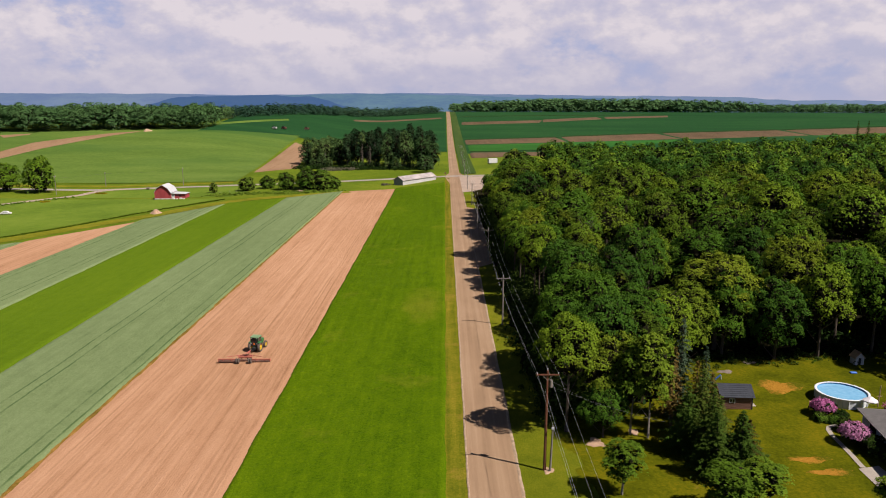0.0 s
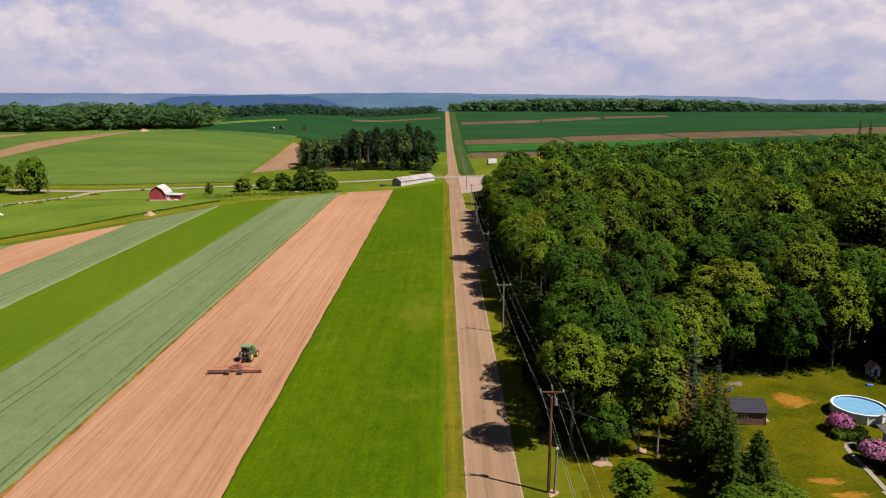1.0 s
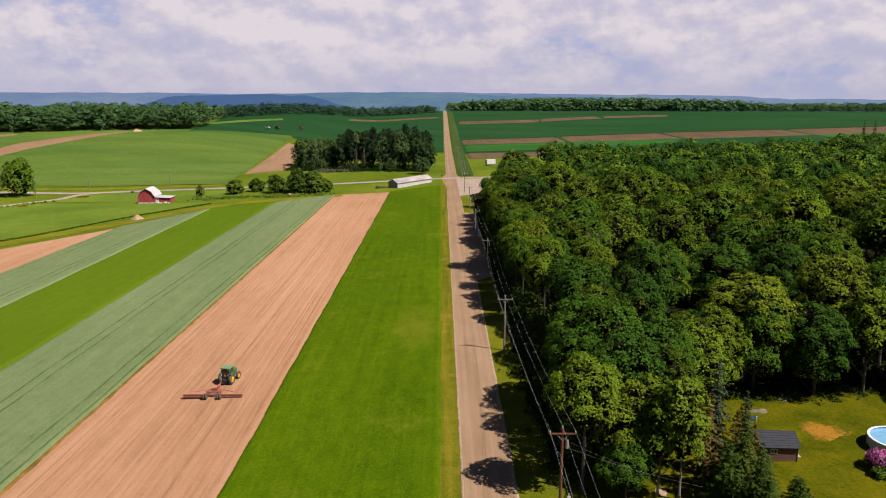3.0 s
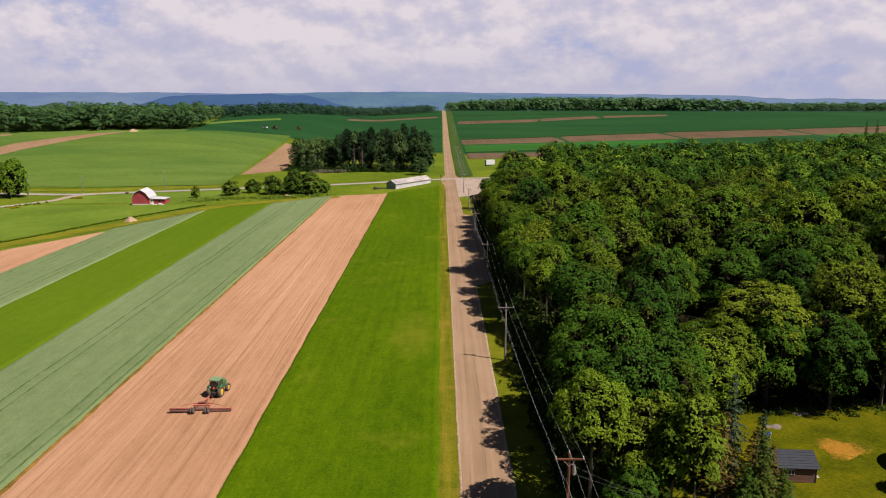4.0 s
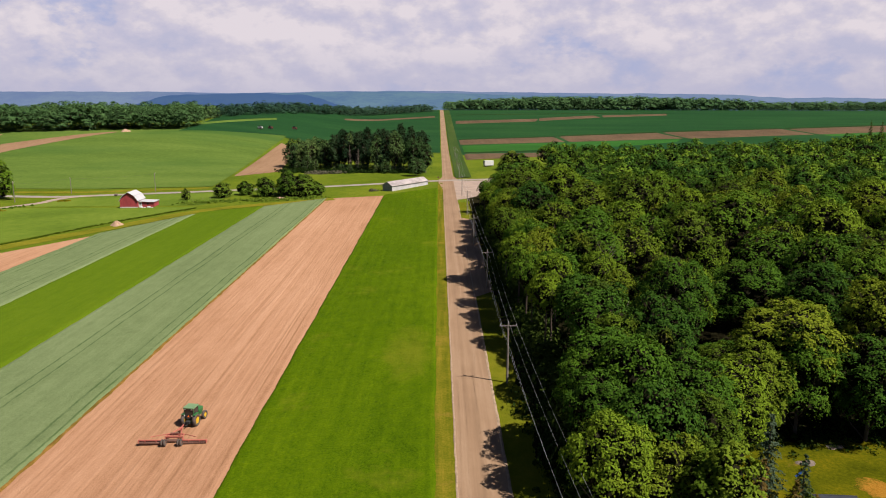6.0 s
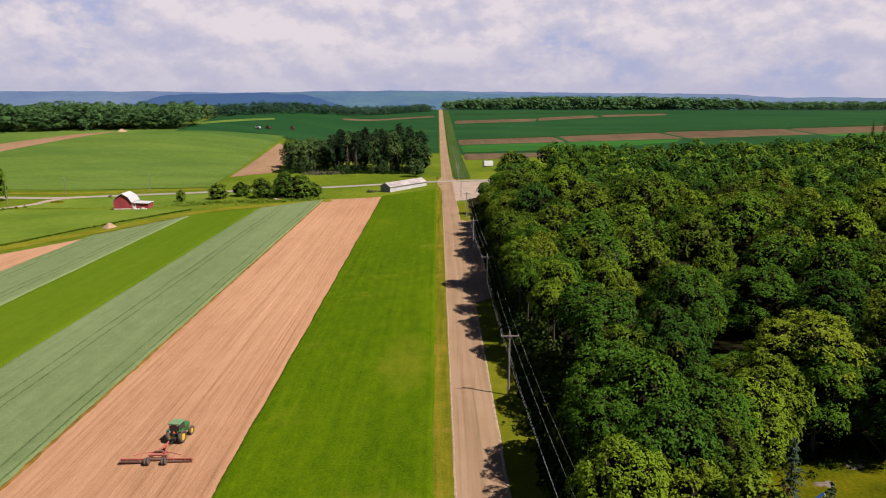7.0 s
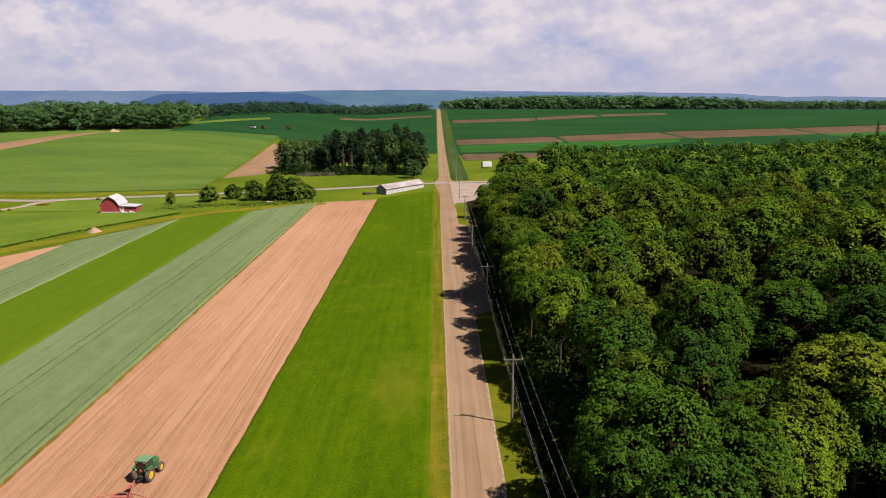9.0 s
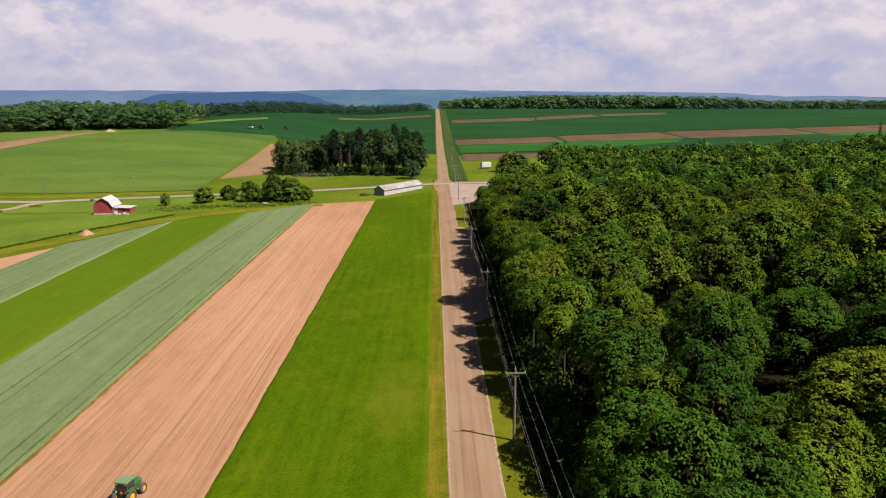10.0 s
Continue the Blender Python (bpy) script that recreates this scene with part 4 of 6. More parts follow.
edge_protos = [make_tree("tree", 21 + i, 16, 7.2, 4.8 + 0.35 * i, 44 + 6 * i, 4000, 0.19, M["leaf_warm" if i == 1 else "leaf"], M["bark"], LEAFY, limbs=3, inner=300, inner_size=0.55, under=1.25, per=10, loose=1.15) for i in range(3)]
front_protos = [make_tree("tree", 24 + i, 16, 4.4, 4.7 + 0.4 * i, 50 + 6 * i, 4600, 0.19, M["leaf"], M["bark"], LEAFY, limbs=3, inner=300, inner_size=0.55, under=1.45, per=10, loose=1.15) for i in range(2)]
grove_protos = [make_tree("tree", 26 + i, 16, 1.4, 4.2 + 0.3 * i, 34 + 4 * i, 1500, 0.34, M["grove_leaf"], M["pale_bark"], LEAFY, limbs=3, inner=120, inner_size=0.8, per=6) for i in range(3)]
mid_protos = [make_tree("tree", 31 + i, 16, 7.0, 5.2 + 0.4 * (i % 3), 36 + 5 * i, 2700, 0.20, M["leaf_warm" if i in (2, 4) else "leaf"], M["bark"], LEAFY, limbs=3, inner=200, inner_size=0.6, under=1.35, per=7, loose=1.2) for i in range(5)]
bright_proto = make_tree("tree", 51, 12, 2.6, 2.7, 26, 4200, 0.17, M["leaf_bright"], M["pale_bark"], "slender young tree with bright green leaves and pale trunk", stout=0.6, inner=160, inner_size=0.4)
spruce = make_conifer("spruce_tree", 61, 12, 0.8, 3.1, 21, 12, 0.21, M["needle"], M["bark"], "dark green spruce with drooping branches")
blue_spruce = make_conifer("spruce_tree", 62, 12, 1.0, 2.5, 20, 12, 0.21, M["needle_blue"], M["bark"], "blue-green spruce beside the garden")
dry_spruce = make_conifer("spruce_tree", 63, 10, 2.6, 2.3, 14, 8, 0.22, M["needle_dry"], M["bark"], "thin browning spruce with dry needles")

rng = np.random.RandomState(7)


def wood_far_edge(x):
    """The line where the wood ends toward the far fields."""
    return float(np.interp(x, [10, 20, 40, 60, 90, 160, 310, 420], [296, 316, 352, 384, 396, 408, 520, 600]))


ROAD_TREES = [(12.0, 80.3, 14.6), (13.6, 92.5, 13.6), (14.0, 99.0, 13.4), (14.6, 134.3, 13.0), (13.9, 145.3, 13.6), (13.6, 151.0, 14.0),
              (13.2, 159.5, 14.6), (15.4, 168.0, 12.6), (14.8, 174.0, 14.0), (12.5, 178.5, 16.6), (15.0, 184.0, 13.8), (14.8, 203.5, 13.4), (14.2, 213.0, 14.2),
              (14.8, 223.0, 13.0), (14.2, 237.7, 14.0), (15.0, 246.0, 12.0), (13.8, 256.8, 11.8), (14.0, 277.7, 11.2)]
spots, hollows = [], []
yy = 76.0
row = 0
while yy < 600:
    step = 9.1
    xx = 13.6 + (row % 2) * step * 0.42
    while xx < 0.66 * yy + 34:
        x, y = xx + rng.uniform(-2.4, 2.4), yy + rng.uniform(-2.8, 2.8)
        xx += step
        if x < 12.2 + 6.5 * ss(225, 300, y) or y > wood_far_edge(x):
            continue
        if y < 101.5 + 1.2 * math.sin(x * 0.5) and x > 22:
            continue
        if y < 83 or (x < 20.0 and y < 300) or (x < 22 and 102 < y < 132):
            continue
        if rng.uniform() < 0.075 and y > 108:
            if y < 240:
                hollows.append((x, y))
            continue
        spots.append((x, y))
    yy += step * 0.88
    row += 1
spots.sort(key=lambda p: p[1] + 0.35 * p[0])
N_NEAR, N_THINGS = 32, 190
for i, (x, y) in enumerate(spots[:N_THINGS]):
    s = rng.uniform(0.70, 1.28)
    sz = 0.26 + 0.72 * s + rng.uniform(-0.18, 0.16)
    if y > 255 and x < 45:
        sz *= 0.74
    protos = near_protos if i < N_NEAR else edge_protos if y < 116 else mid_protos
    ob = place(protos[rng.randint(len(protos))], x, y, s, sz, rng.uniform(0, 360))
    tagged(ob, group="trees of the roadside wood")


# young trees in the hollows of the canopy
for x, y in hollows:
    ob = place(mid_protos[rng.randint(len(mid_protos))], x, y, rng.uniform(0.62, 0.8), rng.uniform(0.42, 0.6), rng.uniform(0, 360), "young leafy tree in a hollow of the canopy")
    tagged(ob, group="trees of the roadside wood")
front_x = 33.0
while front_x < 88:
    y = 103.2 + rng.uniform(-0.8, 0.8) + (1.6 if 38 < front_x < 44 else 0.0)
    ob = place(near_protos[rng.randint(5)] if front_x < 50 else front_protos[rng.randint(2)], front_x, y, rng.uniform(0.78, 1.0), rng.uniform(0.80, 1.02), rng.uniform(0, 360), sink=2.0 if front_x < 50 else 1.2)
    tagged(ob, group="trees of the roadside wood")
    front_x += rng.uniform(6.4, 8.6)

# tall trees whose shade reaches the road, then lower growth between them
for x, y, h in ROAD_TREES:
    protos = tall_protos if y < 110 else edge_protos
    k = h / 16
    ob = place(protos[rng.randint(len(protos))], x, y, min(0.95, k * 0.86), k, rng.uniform(0, 360))
    tagged(ob, group="trees of the roadside wood")
edge_y = 86.0
while edge_y < 300:
    x = 16.6 + (2.6 if 102 < edge_y < 132 else 0.0) + rng.uniform(-0.9, 1.0) + 4.0 * float(ss(230, 300, edge_y))
    s = rng.uniform(0.72, 0.96)
    sz = rng.uniform(0.86, 1.0) * (0.78 if edge_y > 255 else 1.0)
    protos = edge_protos
    ob = place(protos[rng.randint(len(protos))], x, edge_y, s, sz, rng.uniform(0, 360))
    tagged(ob, group="trees of the roadside wood")
    edge_y += rng.uniform(6.0, 9.0)


def wood_mass(name, places, protos_arrays, mat, label):
    """Uncountable far trees, joined into one."""
    V, F, I, o = [], [], [], 0
    for x, y, s, sz, a, k in places:
        v, f, idx = protos_arrays[k]
        c, s_ = math.cos(a), math.sin(a)
        q = np.empty_like(v)
        q[:, 0] = (v[:, 0] * c - v[:, 1] * s_) * s + x
        q[:, 1] = (v[:, 0] * s_ + v[:, 1] * c) * s + y
        q[:, 2] = v[:, 2] * sz + gz(x, y)
        V.append(q)
        F.append(f + o)
        I.append(idx)
        o += len(v)
    ob = new(name, mesh_from(name, np.concatenate(V), np.concatenate(F), [mat, M["shade_core"]], np.concatenate(I)))
    return tagged(ob, label, "woods", kind="stuff")


def low_tree(seed, lobes, count, size, base, inner, inner_size, per=6, stray=0.26, under=1.4, sink=0.0):
    r = np.random.RandomState(seed)
    V, F, I = lobed_crown(r, 16, base, 4.9, lobes, count, size, inner, inner_size, per, stray, 0.85, under)
    return V - np.array([0, 0, sink]), F, I


belt_trees = [low_tree(70 + i, 20, 1000, 0.38, 0.5, 8, 0.9, 4, 0.10, 1.6, 1.0) for i in range(5)]
low = [low_tree(80 + i, 34, 950, 0.31, 7.4, 70, 0.75) for i in range(6)]
low_far = [low_tree(86 + i, 20, 280, 0.50, 7.6, 36, 0.95, 4) for i in range(5)]
lower = [low_tree(92 + i, 10, 240, 0.70, -3.0, 4, 1.1, 4, 0.10, 1.5, 2.4) for i in range(5)]
N_LOW = 380
CANOPY = "dense canopy of leafy trees stretching back from the road"
for stretch, arrays in ((spots[N_THINGS:N_LOW], low), (spots[N_LOW:], low_far)):
    wood_mass("woodland", [(x, y, rng.uniform(0.72, 1.16), rng.uniform(0.70, 1.14) * (0.74 if y > 255 and x < 45 else 1.0), rng.uniform(0, 6.28), rng.randint(len(arrays))) for x, y in stretch], arrays, M["leaf_mass"], CANOPY)


def belt(name, corners, spacing, arrays, mat, label, s0=1.1, s1=1.6, jit=0.4, wide=0.95, rise=None):
    c = [np.array(p, float) for p in corners]
    wu = np.linalg.norm(c[1] - c[0])
    wv = np.linalg.norm(c[3] - c[0])
    out = []
    for i in range(int(wu / spacing) + 1):
        for j in range(int(wv / spacing) + 1):
            u = (i + rng.uniform(-jit, jit)) * spacing / wu
            v = (j + rng.uniform(-jit, jit)) * spacing / wv
            p = (1 - v) * ((1 - u) * c[0] + u * c[1]) + v * ((1 - u) * c[3] + u * c[2])
            s = rng.uniform(s0, s1) * (rise(p[0]) if rise else 1.0)
            out.append((p[0], p[1], s * wide, s * rng.uniform(0.9, 1.12), rng.uniform(0, 6.28), rng.randint(len(arrays))))
    return wood_mass(name, out, arrays, mat, label)


belt("woodland", [(-430, 560), (-205, 618), (-215, 690), (-460, 640)], 10.0, belt_trees, M["wood_far"], "leafy wood along the crest of the swell", 1.08, 1.36, wide=1.35)
belt("woodland", [(-250, 700), (-225, 775), (-260, 820), (-330, 740)], 10.5, lower, M["wood_far"], "wood edge running back behind the swell", 0.85, 1.1)
belt("woodland", [(-236, 770), (-142, 965), (-190, 1000), (-300, 800)], 10.5, lower, M["wood_dim"], "tree belt at the far side of the fields, coloured dark for cloud shade", 0.62, 0.85, wide=1.3)
belt("woodland", [(-142, 965), (-8, 1195), (-30, 1240), (-190, 1000)], 10.5, lower, M["wood_dim"], "tree belt reaching to the far road, coloured dark for cloud shade", 0.62, 0.85, wide=1.3)


def far_rise(x):
    return float(np.interp(x, [10, 50, 170, 330, 480, 570, 800, 1000], [1.0, 1.25, 1.6, 1.6, 1.45, 1.1, 1.1, 1.1]))


belt("woodland", [(12, 1285), (420, 1330), (420, 1390), (12, 1345)], 10.5, lower, M["wood_rise"], "long green wood on the rise beyond the fields", 0.95, 1.12, wide=1.45, rise=far_rise)
belt("woodland", [(405, 1300), (1000, 1330), (1000, 1360), (420, 1345)], 11.0, lower, M["wood_rise"], "long green wood thinning toward the horizon", 0.9, 1.12, wide=1.45, rise=far_rise)


# ================= grove, bushes, lone trees =================
PINE = "tall dark pine in a close grove beside the crossroads"
pine = make_tree("pine_tree", 101, 19, -0.5, 3.5, 44, 1500, 0.34, M["pine_needle"], M["bark"], PINE, limbs=4, inner=110, per=6)
pine2 = make_tree("pine_tree", 102, 20.5, 1.0, 2.9, 40, 1300, 0.34, M["pine_needle"], M["pale_bark"], PINE, limbs=4, inner=100, per=6)
grove_rng = np.random.RandomState(17)
for i in range(13):
    for j in range(5):
        x = -88 + i * 6.4 + grove_rng.uniform(-2.4, 2.4)
        y = 424 + (12 - i) * 3.0 + j * 8 + grove_rng.uniform(-2.5, 2.5)
        leafy = i < 4 or (i > 9 and j < 2) or grove_rng.uniform() < 0.15
        proto = grove_protos[grove_rng.randint(3)] if leafy else (pine, pine2)[grove_rng.randint(2)]
        k = grove_rng.uniform(0.86, 1.18) * (0.98 if i < 4 else 1.0 + 0.02 * i)
        place(proto, x, y, min(k, 1.05), k * (1.12 if leafy else 1.0), grove_rng.uniform(0, 360), "tall tree in a close mixed grove by the crossroads", 2.5 if leafy else 0.0)
for i in range(16):
    x = -88 + i * 5.2 + grove_rng.uniform(-2, 2)
    y = 421 + (15 - i) * 2.3 + grove_rng.uniform(-3, 3)
    k = grove_rng.uniform(0.35, 0.7)
    place(grove_protos[i % 3], x, y, k, k * grove_rng.uniform(0.7, 1.1), 40 * i, "leafy young tree at the front of the grove", 2.2)
scrub_line = [(-90, 442), (-70, 436), (-45, 431), (-12, 424)]
place(grove_protos[2], -13.5, 408, 1.0, 0.72, 0, "bright leafy tree at the front of the grove", 2.0)

for x, y, h in ((-52, 438, 15), (-47, 436, 13), (-44, 438, 16), (-49, 441, 14)):
    t = thing("dead_tree", x, y, label="bare grey dead pine at the front of the grove", category="tree", turn=x * 7)
    bm = bmesh.new()
    tube(bm, [(0, 0, -0.3), (0.2, 0, h * 0.5), (0.1, 0.1, h)], [0.17, 0.12, 0.04], 6)
    for i in range(70):
        a, z0 = grove_rng.uniform(0, 6.28), h * grove_rng.uniform(0.3, 0.97)
        l = grove_rng.uniform(0.9, 2.2) * (1.15 - z0 / h)  + 0.3
        tube(bm, [(0.12, 0.03, z0), (math.cos(a) * l * 0.6, math.sin(a) * l * 0.6, z0 + l * 0.1), (math.cos(a) * l, math.sin(a) * l, z0 - l * 0.1)], [0.055, 0.045, 0.025], 4)
    part("trunk", bm, M["brush_pile"], t)
bush = make_tree("bush", 111, 6, -1.2, 3.4, 34, 2600, 0.20, M["hedge"], M["bark"], "rounded green bush beside the side road", "bush", limbs=3)
for x, y, s, sz in ((-95, 339, 1.15, 1.1), (-87, 347, 1.15, 1.0), (-76.5, 340, 1.35, 1.35), (-66, 337, 1.5, 1.5), (-59.5, 335.5, 1.7, 1.35), (-68, 345, 1.5, 1.7), (-61, 342, 1.5, 1.5), (-54.5, 338, 1.1, 1.0), (-109, 334, 0.55, 0.85)):
    place(bush, x, y, s, sz, x * 31)
big_left = make_tree("tree", 121, 17, -2.5, 7.6, 46, 4500, 0.40, M["leaf"], M["bark"], "broad old shade tree beside the farm lane", limbs=5)
place(big_left, -196, 346, 1.0, 1.05, 0)
place(big_left, -214, 350, 0.9, 0.85, 120, "shade tree behind the farm lane")
place(big_left, -228, 345, 1.0, 0.95, 220, "shade tree behind the farm lane")

# garden trees
for x, y, s, sz, k in ((22.5, 88.5, 0.85, 0.9, 3), (23.5, 95, 1.0, 1.0, 4), (28.5, 97, 0.95, 0.92, 0), (17.4, 82.2, 0.85, 0.86, 1), (16.0, 78.6, 0.55, 0.52, 2)):
    place(near_protos[k], x, y, s, sz, 53 * x, "broad leafy tree at the edge of the garden", 1.5)
place(bright_proto, 19.3, 79.2, 1.0, 1.0, 20)
place(bright_proto, 21.1, 78.2, 0.95, 1.12, 140)
place(bright_proto, 15.2, 66.0, 0.85, 0.50, 60, "small bright green tree on the lawn")
place(bright_proto, 24.2, 62.0, 0.95, 0.46, 200, "small bright green tree below the spruces")
place(bright_proto, 27.4, 62.6, 0.95, 0.44, 20, "small bright green tree below the spruces")
place(bright_proto, 39.0, 61.0, 0.7, 0.36, 280, "small leafy tree beside the path")
place(blue_spruce, 26.2, 83.6, 1.0, 1.04, 10)
place(blue_spruce, 28.6, 82.0, 0.8, 0.80, 95)
for x, y, w, h, turn in ((26.5, 77.0, 1.0, 0.78, 30), (28.0, 69.0, 1.05, 0.60, 130), (25.4, 69.0, 0.95, 0.62, 230), (29.0, 71.5, 0.95, 0.50, 70), (24.2, 75.0, 0.95, 0.66, 300), (26.0, 72.2, 0.9, 0.74, 20), (27.6, 74.0, 0.8, 0.56, 210)):
    place(spruce, x, y, w, h, turn)
for x, y, w, h, turn in ((24.4, 80.5, 1.0, 1.0, 80), (28.8, 80.0, 0.9, 0.7, 200), (26.8, 79.6, 0.9, 0.86, 140), (28.9, 69.5, 0.8, 0.60, 30)):
    place(dry_spruce, x, y, w, h, turn)
# trees east of the pool, which shade the playhouse
for x, y, w in ((66.5, 96.5, 0.95), (70.5, 91.0, 1.0), (64.0, 102.0, 0.9)):
    place(front_protos[0], x, y, w, w * 1.05, 40 * x, "leafy tree standing over the playhouse")
place(spruce, 295, 532, 1.5, 2.05, 0, "tall dark spruce standing above the wood")
place(spruce, 301.5, 530, 1.4, 2.05, 90, "tall dark spruce standing above the wood")
place(bush, 38.0, 432, 1.7, 1.75, 0, "round dark tree beside the parked trailer")
place(bush, 43.5, 430, 1.5, 1.5, 70, "round dark tree beside the parked trailer")
place(bush, 33.5, 431, 0.9, 0.8, 150, "low dark bush beside the parked trailer")
for p in (*near_protos, *tall_protos, *edge_protos, *front_protos, *grove_protos, *mid_protos, bright_proto, spruce, blue_spruce, dry_spruce, pine, pine2, bush, big_left):
    drop_proto(p)


def dead_tree(x, y, h, seed):
    """A bare grey tree standing in the canopy."""
    r = np.random.RandomState(seed)
    t = thing("dead_tree", x, y, label="bare grey dead tree among the leafy crowns", category="tree", turn=seed * 57)
    bm = trunk_mesh(r, h * 1.25, h * 0.5, 2.2, 0.16, 7)
    for i in range(26):
        a = r.uniform(0, 6.28)
        z0 = h * r.uniform(0.55, 0.9)
        l = r.uniform(0.8, 2.2)
        tube(bm, [(0, 0, z0), (math.cos(a) * l * 0.6, math.sin(a) * l * 0.6, z0 + l * 0.5), (math.cos(a) * l, math.sin(a) * l, z0 + l * 1.1)], [0.05, 0.03, 0.012], 4)
    part("trunk", bm, M["pale_bark"], t)
    return t


for i, (x, y, h) in enumerate(((20.5, 112, 14), (31, 121, 15), (26, 146, 15), (17, 262, 12), (40, 170, 16))):
    dead_tree(x, y, h, i + 3)


# ================= power line =================
POLES = [(8.3, 20.0, 10.4, "pole_wood"), (8.2, 71.3, 11.3, "pole_red"), (7.7, 122.9, 8.9, "pole_wood"), (8.2, 175, 8.2, "pole_wood"), (7.6, 222, 7.8, "pole_wood"),
         (7.8, 274, 8.4, "pole_wood"), (7.6, 325, 8.4, "pole_wood"), (8.0, 384, 8.6, "pole_wood"), (8.4, 445, 8.6, "pole_wood"), (8.6, 506, 8.6, "pole_wood")]


def utility_pole(x, y, h, mat, arm=2.4, turn=0.0):
    red = mat == "pole_red"
    p = thing("utility_pole", x, y, turn=turn, label="red-brown wooden power pole with crossarm" if red else "weathered grey wooden power pole with crossarm", category="pole")
    part("post", rod(bmesh.new(), (0, 0, -0.4), (0, 0, h), 0.17, 0.11, 10), M[mat], p)
    part("crossarm", boxed(0, -0.14, h - 0.45, arm, 0.11, 0.14, 0.015), M[mat], p)
    bm = bmesh.new()
    rod(bm, (-0.55, -0.14, h - 0.5), (0, -0.1, h - 1.1), 0.025)
    part("brace", bm, M["pole_wood"], p)
    bm = bmesh.new()
    rod(bm, (0.55, -0.14, h - 0.5), (0, -0.1, h - 1.1), 0.025)
    part("brace", bm, M["pole_wood"], p)
    for px, pz in ((-arm / 2 + 0.1, h - 0.38), (arm / 2 - 0.1, h - 0.38), (0, h)):
        bm = bmesh.new()
        rod(bm, (px, -0.14 if px else 0, pz), (px, -0.14 if px else 0, pz + 0.14), 0.03)
        rod(bm, (px, -0.14 if px else 0, pz + 0.12), (px, -0.14 if px else 0, pz + 0.2), 0.06, 0.04)
        part("insulator", bm, M["porcelain"], p)
    if red:
        bm = rod(bmesh.new(), (0.42, 0.1, h - 1.9), (0.42, 0.1, h - 1.1), 0.17, n=12)
        part("fuse_box", bm, M["pole_wood"], p, "grey fuse holder")
    return p


for x, y, h, mat in POLES:
    utility_pole(x, y, h, mat)
# short service pole against the red one
sp = thing("service_pole", 8.75, 71.0, label="short grey wooden service pole beside the power pole", category="pole")
part("post", rod(bmesh.new(), (0, 0, -0.4), (0.15, 0, 5.3), 0.13, 0.09, 10), M["pole_wood"], sp)
part("bracket", boxed(0.15, -0.1, 5.0, 0.3, 0.1, 0.25, 0.01), M["porcelain"], sp)
# side road poles
for x, y, h in ((-184, 338, 9.0), (-174, 367, 7.6), (-135, 368, 8.8)):
    utility_pole(x, y, h, "pole_wood", 1.6, 90)


def hang_wire(name, a, b, sag, r, mat, label):
    a, b = Vector(a), Vector(b)
    cu = bpy.data.curves.new(name, "CURVE")
    cu.dimensions = "3D"
    cu.bevel_depth, cu.bevel_resolution = r, 1
    s = cu.splines.new("POLY")
    s.points.add(16)
    for i in range(17):
        t = i / 16
        p = a.lerp(b, t)
        s.points[i].co = (p.x, p.y, p.z - 4 * sag * t * (1 - t), 1)
    cu.materials.append(mat)
    ob = new(name, cu)
    return tagged(ob, label, "wire", group="overhead wires of the roadside line")


for (xa, ya, ha, _), (xb, yb, hb, _) in zip(POLES, POLES[1:]):
    za, zb = gz(xa, ya), gz(xb, yb)
    far = ya > 170
    r = 0.0075 if not far else 0.013
    for dx, dz, sag in ((-1.1, -0.20, 0.6), (1.1, -0.20, 0.6), (0, 0.18, 0.55)):
        hang_wire("power_wire", (xa + dx, ya, za + ha + dz), (xb + dx, yb, zb + hb + dz), sag, r, M["wire"], "thin pale power wire strung between roadside poles")
    hang_wire("phone_cable", (xa - 0.2, ya, za + ha - 2.6), (xb - 0.2, yb, zb + hb - 2.2), 0.7, r * 1.3, M["wire"], "thicker low phone cable strung along the poles")
hang_wire("service_wire", (8.2, 71.3, 10.6), (19.4, 79.2, 2.6), 0.3, 0.008, M["service_grey"], "service wire running down from the pole to the garden")
hang_wire("service_wire", (8.2, 71.3, 9.9), (21.5, 73.5, 4.8), 0.3, 0.008, M["service_grey"], "service wire running from the pole toward the house")
hang_wire("service_wire", (-184, 338, 3.2), (-174, 367, 2.4), 0.4, 0.018, M["cable_black"], "wire between poles by the side road")
hang_wire("service_wire", (-174, 367, 2.4), (-135, 368, 4.6), 0.5, 0.018, M["cable_black"], "wire between poles by the side road")


# ================= tractor and roller =================
def wheel(parent, name, x, y, r, w):
    t = part(name, disc_wheel(bmesh.new(), r, w), M["rubber"], parent, "dusty black tyre", True)
    t.location = (x, y, r)
    bm = bmesh.new()
    side = 1 if x > 0 else -1
    rod(bm, (-w * 0.30, 0, 0), (w * 0.30, 0, 0), r * 0.64, n=20)
    rod(bm, (side * w * 0.30, 0, 0), (side * w * 0.42, 0, 0), r * 0.25, n=12)
    part("rim", bm, M["trac_yellow"], t, "yellow steel rim")
    return t


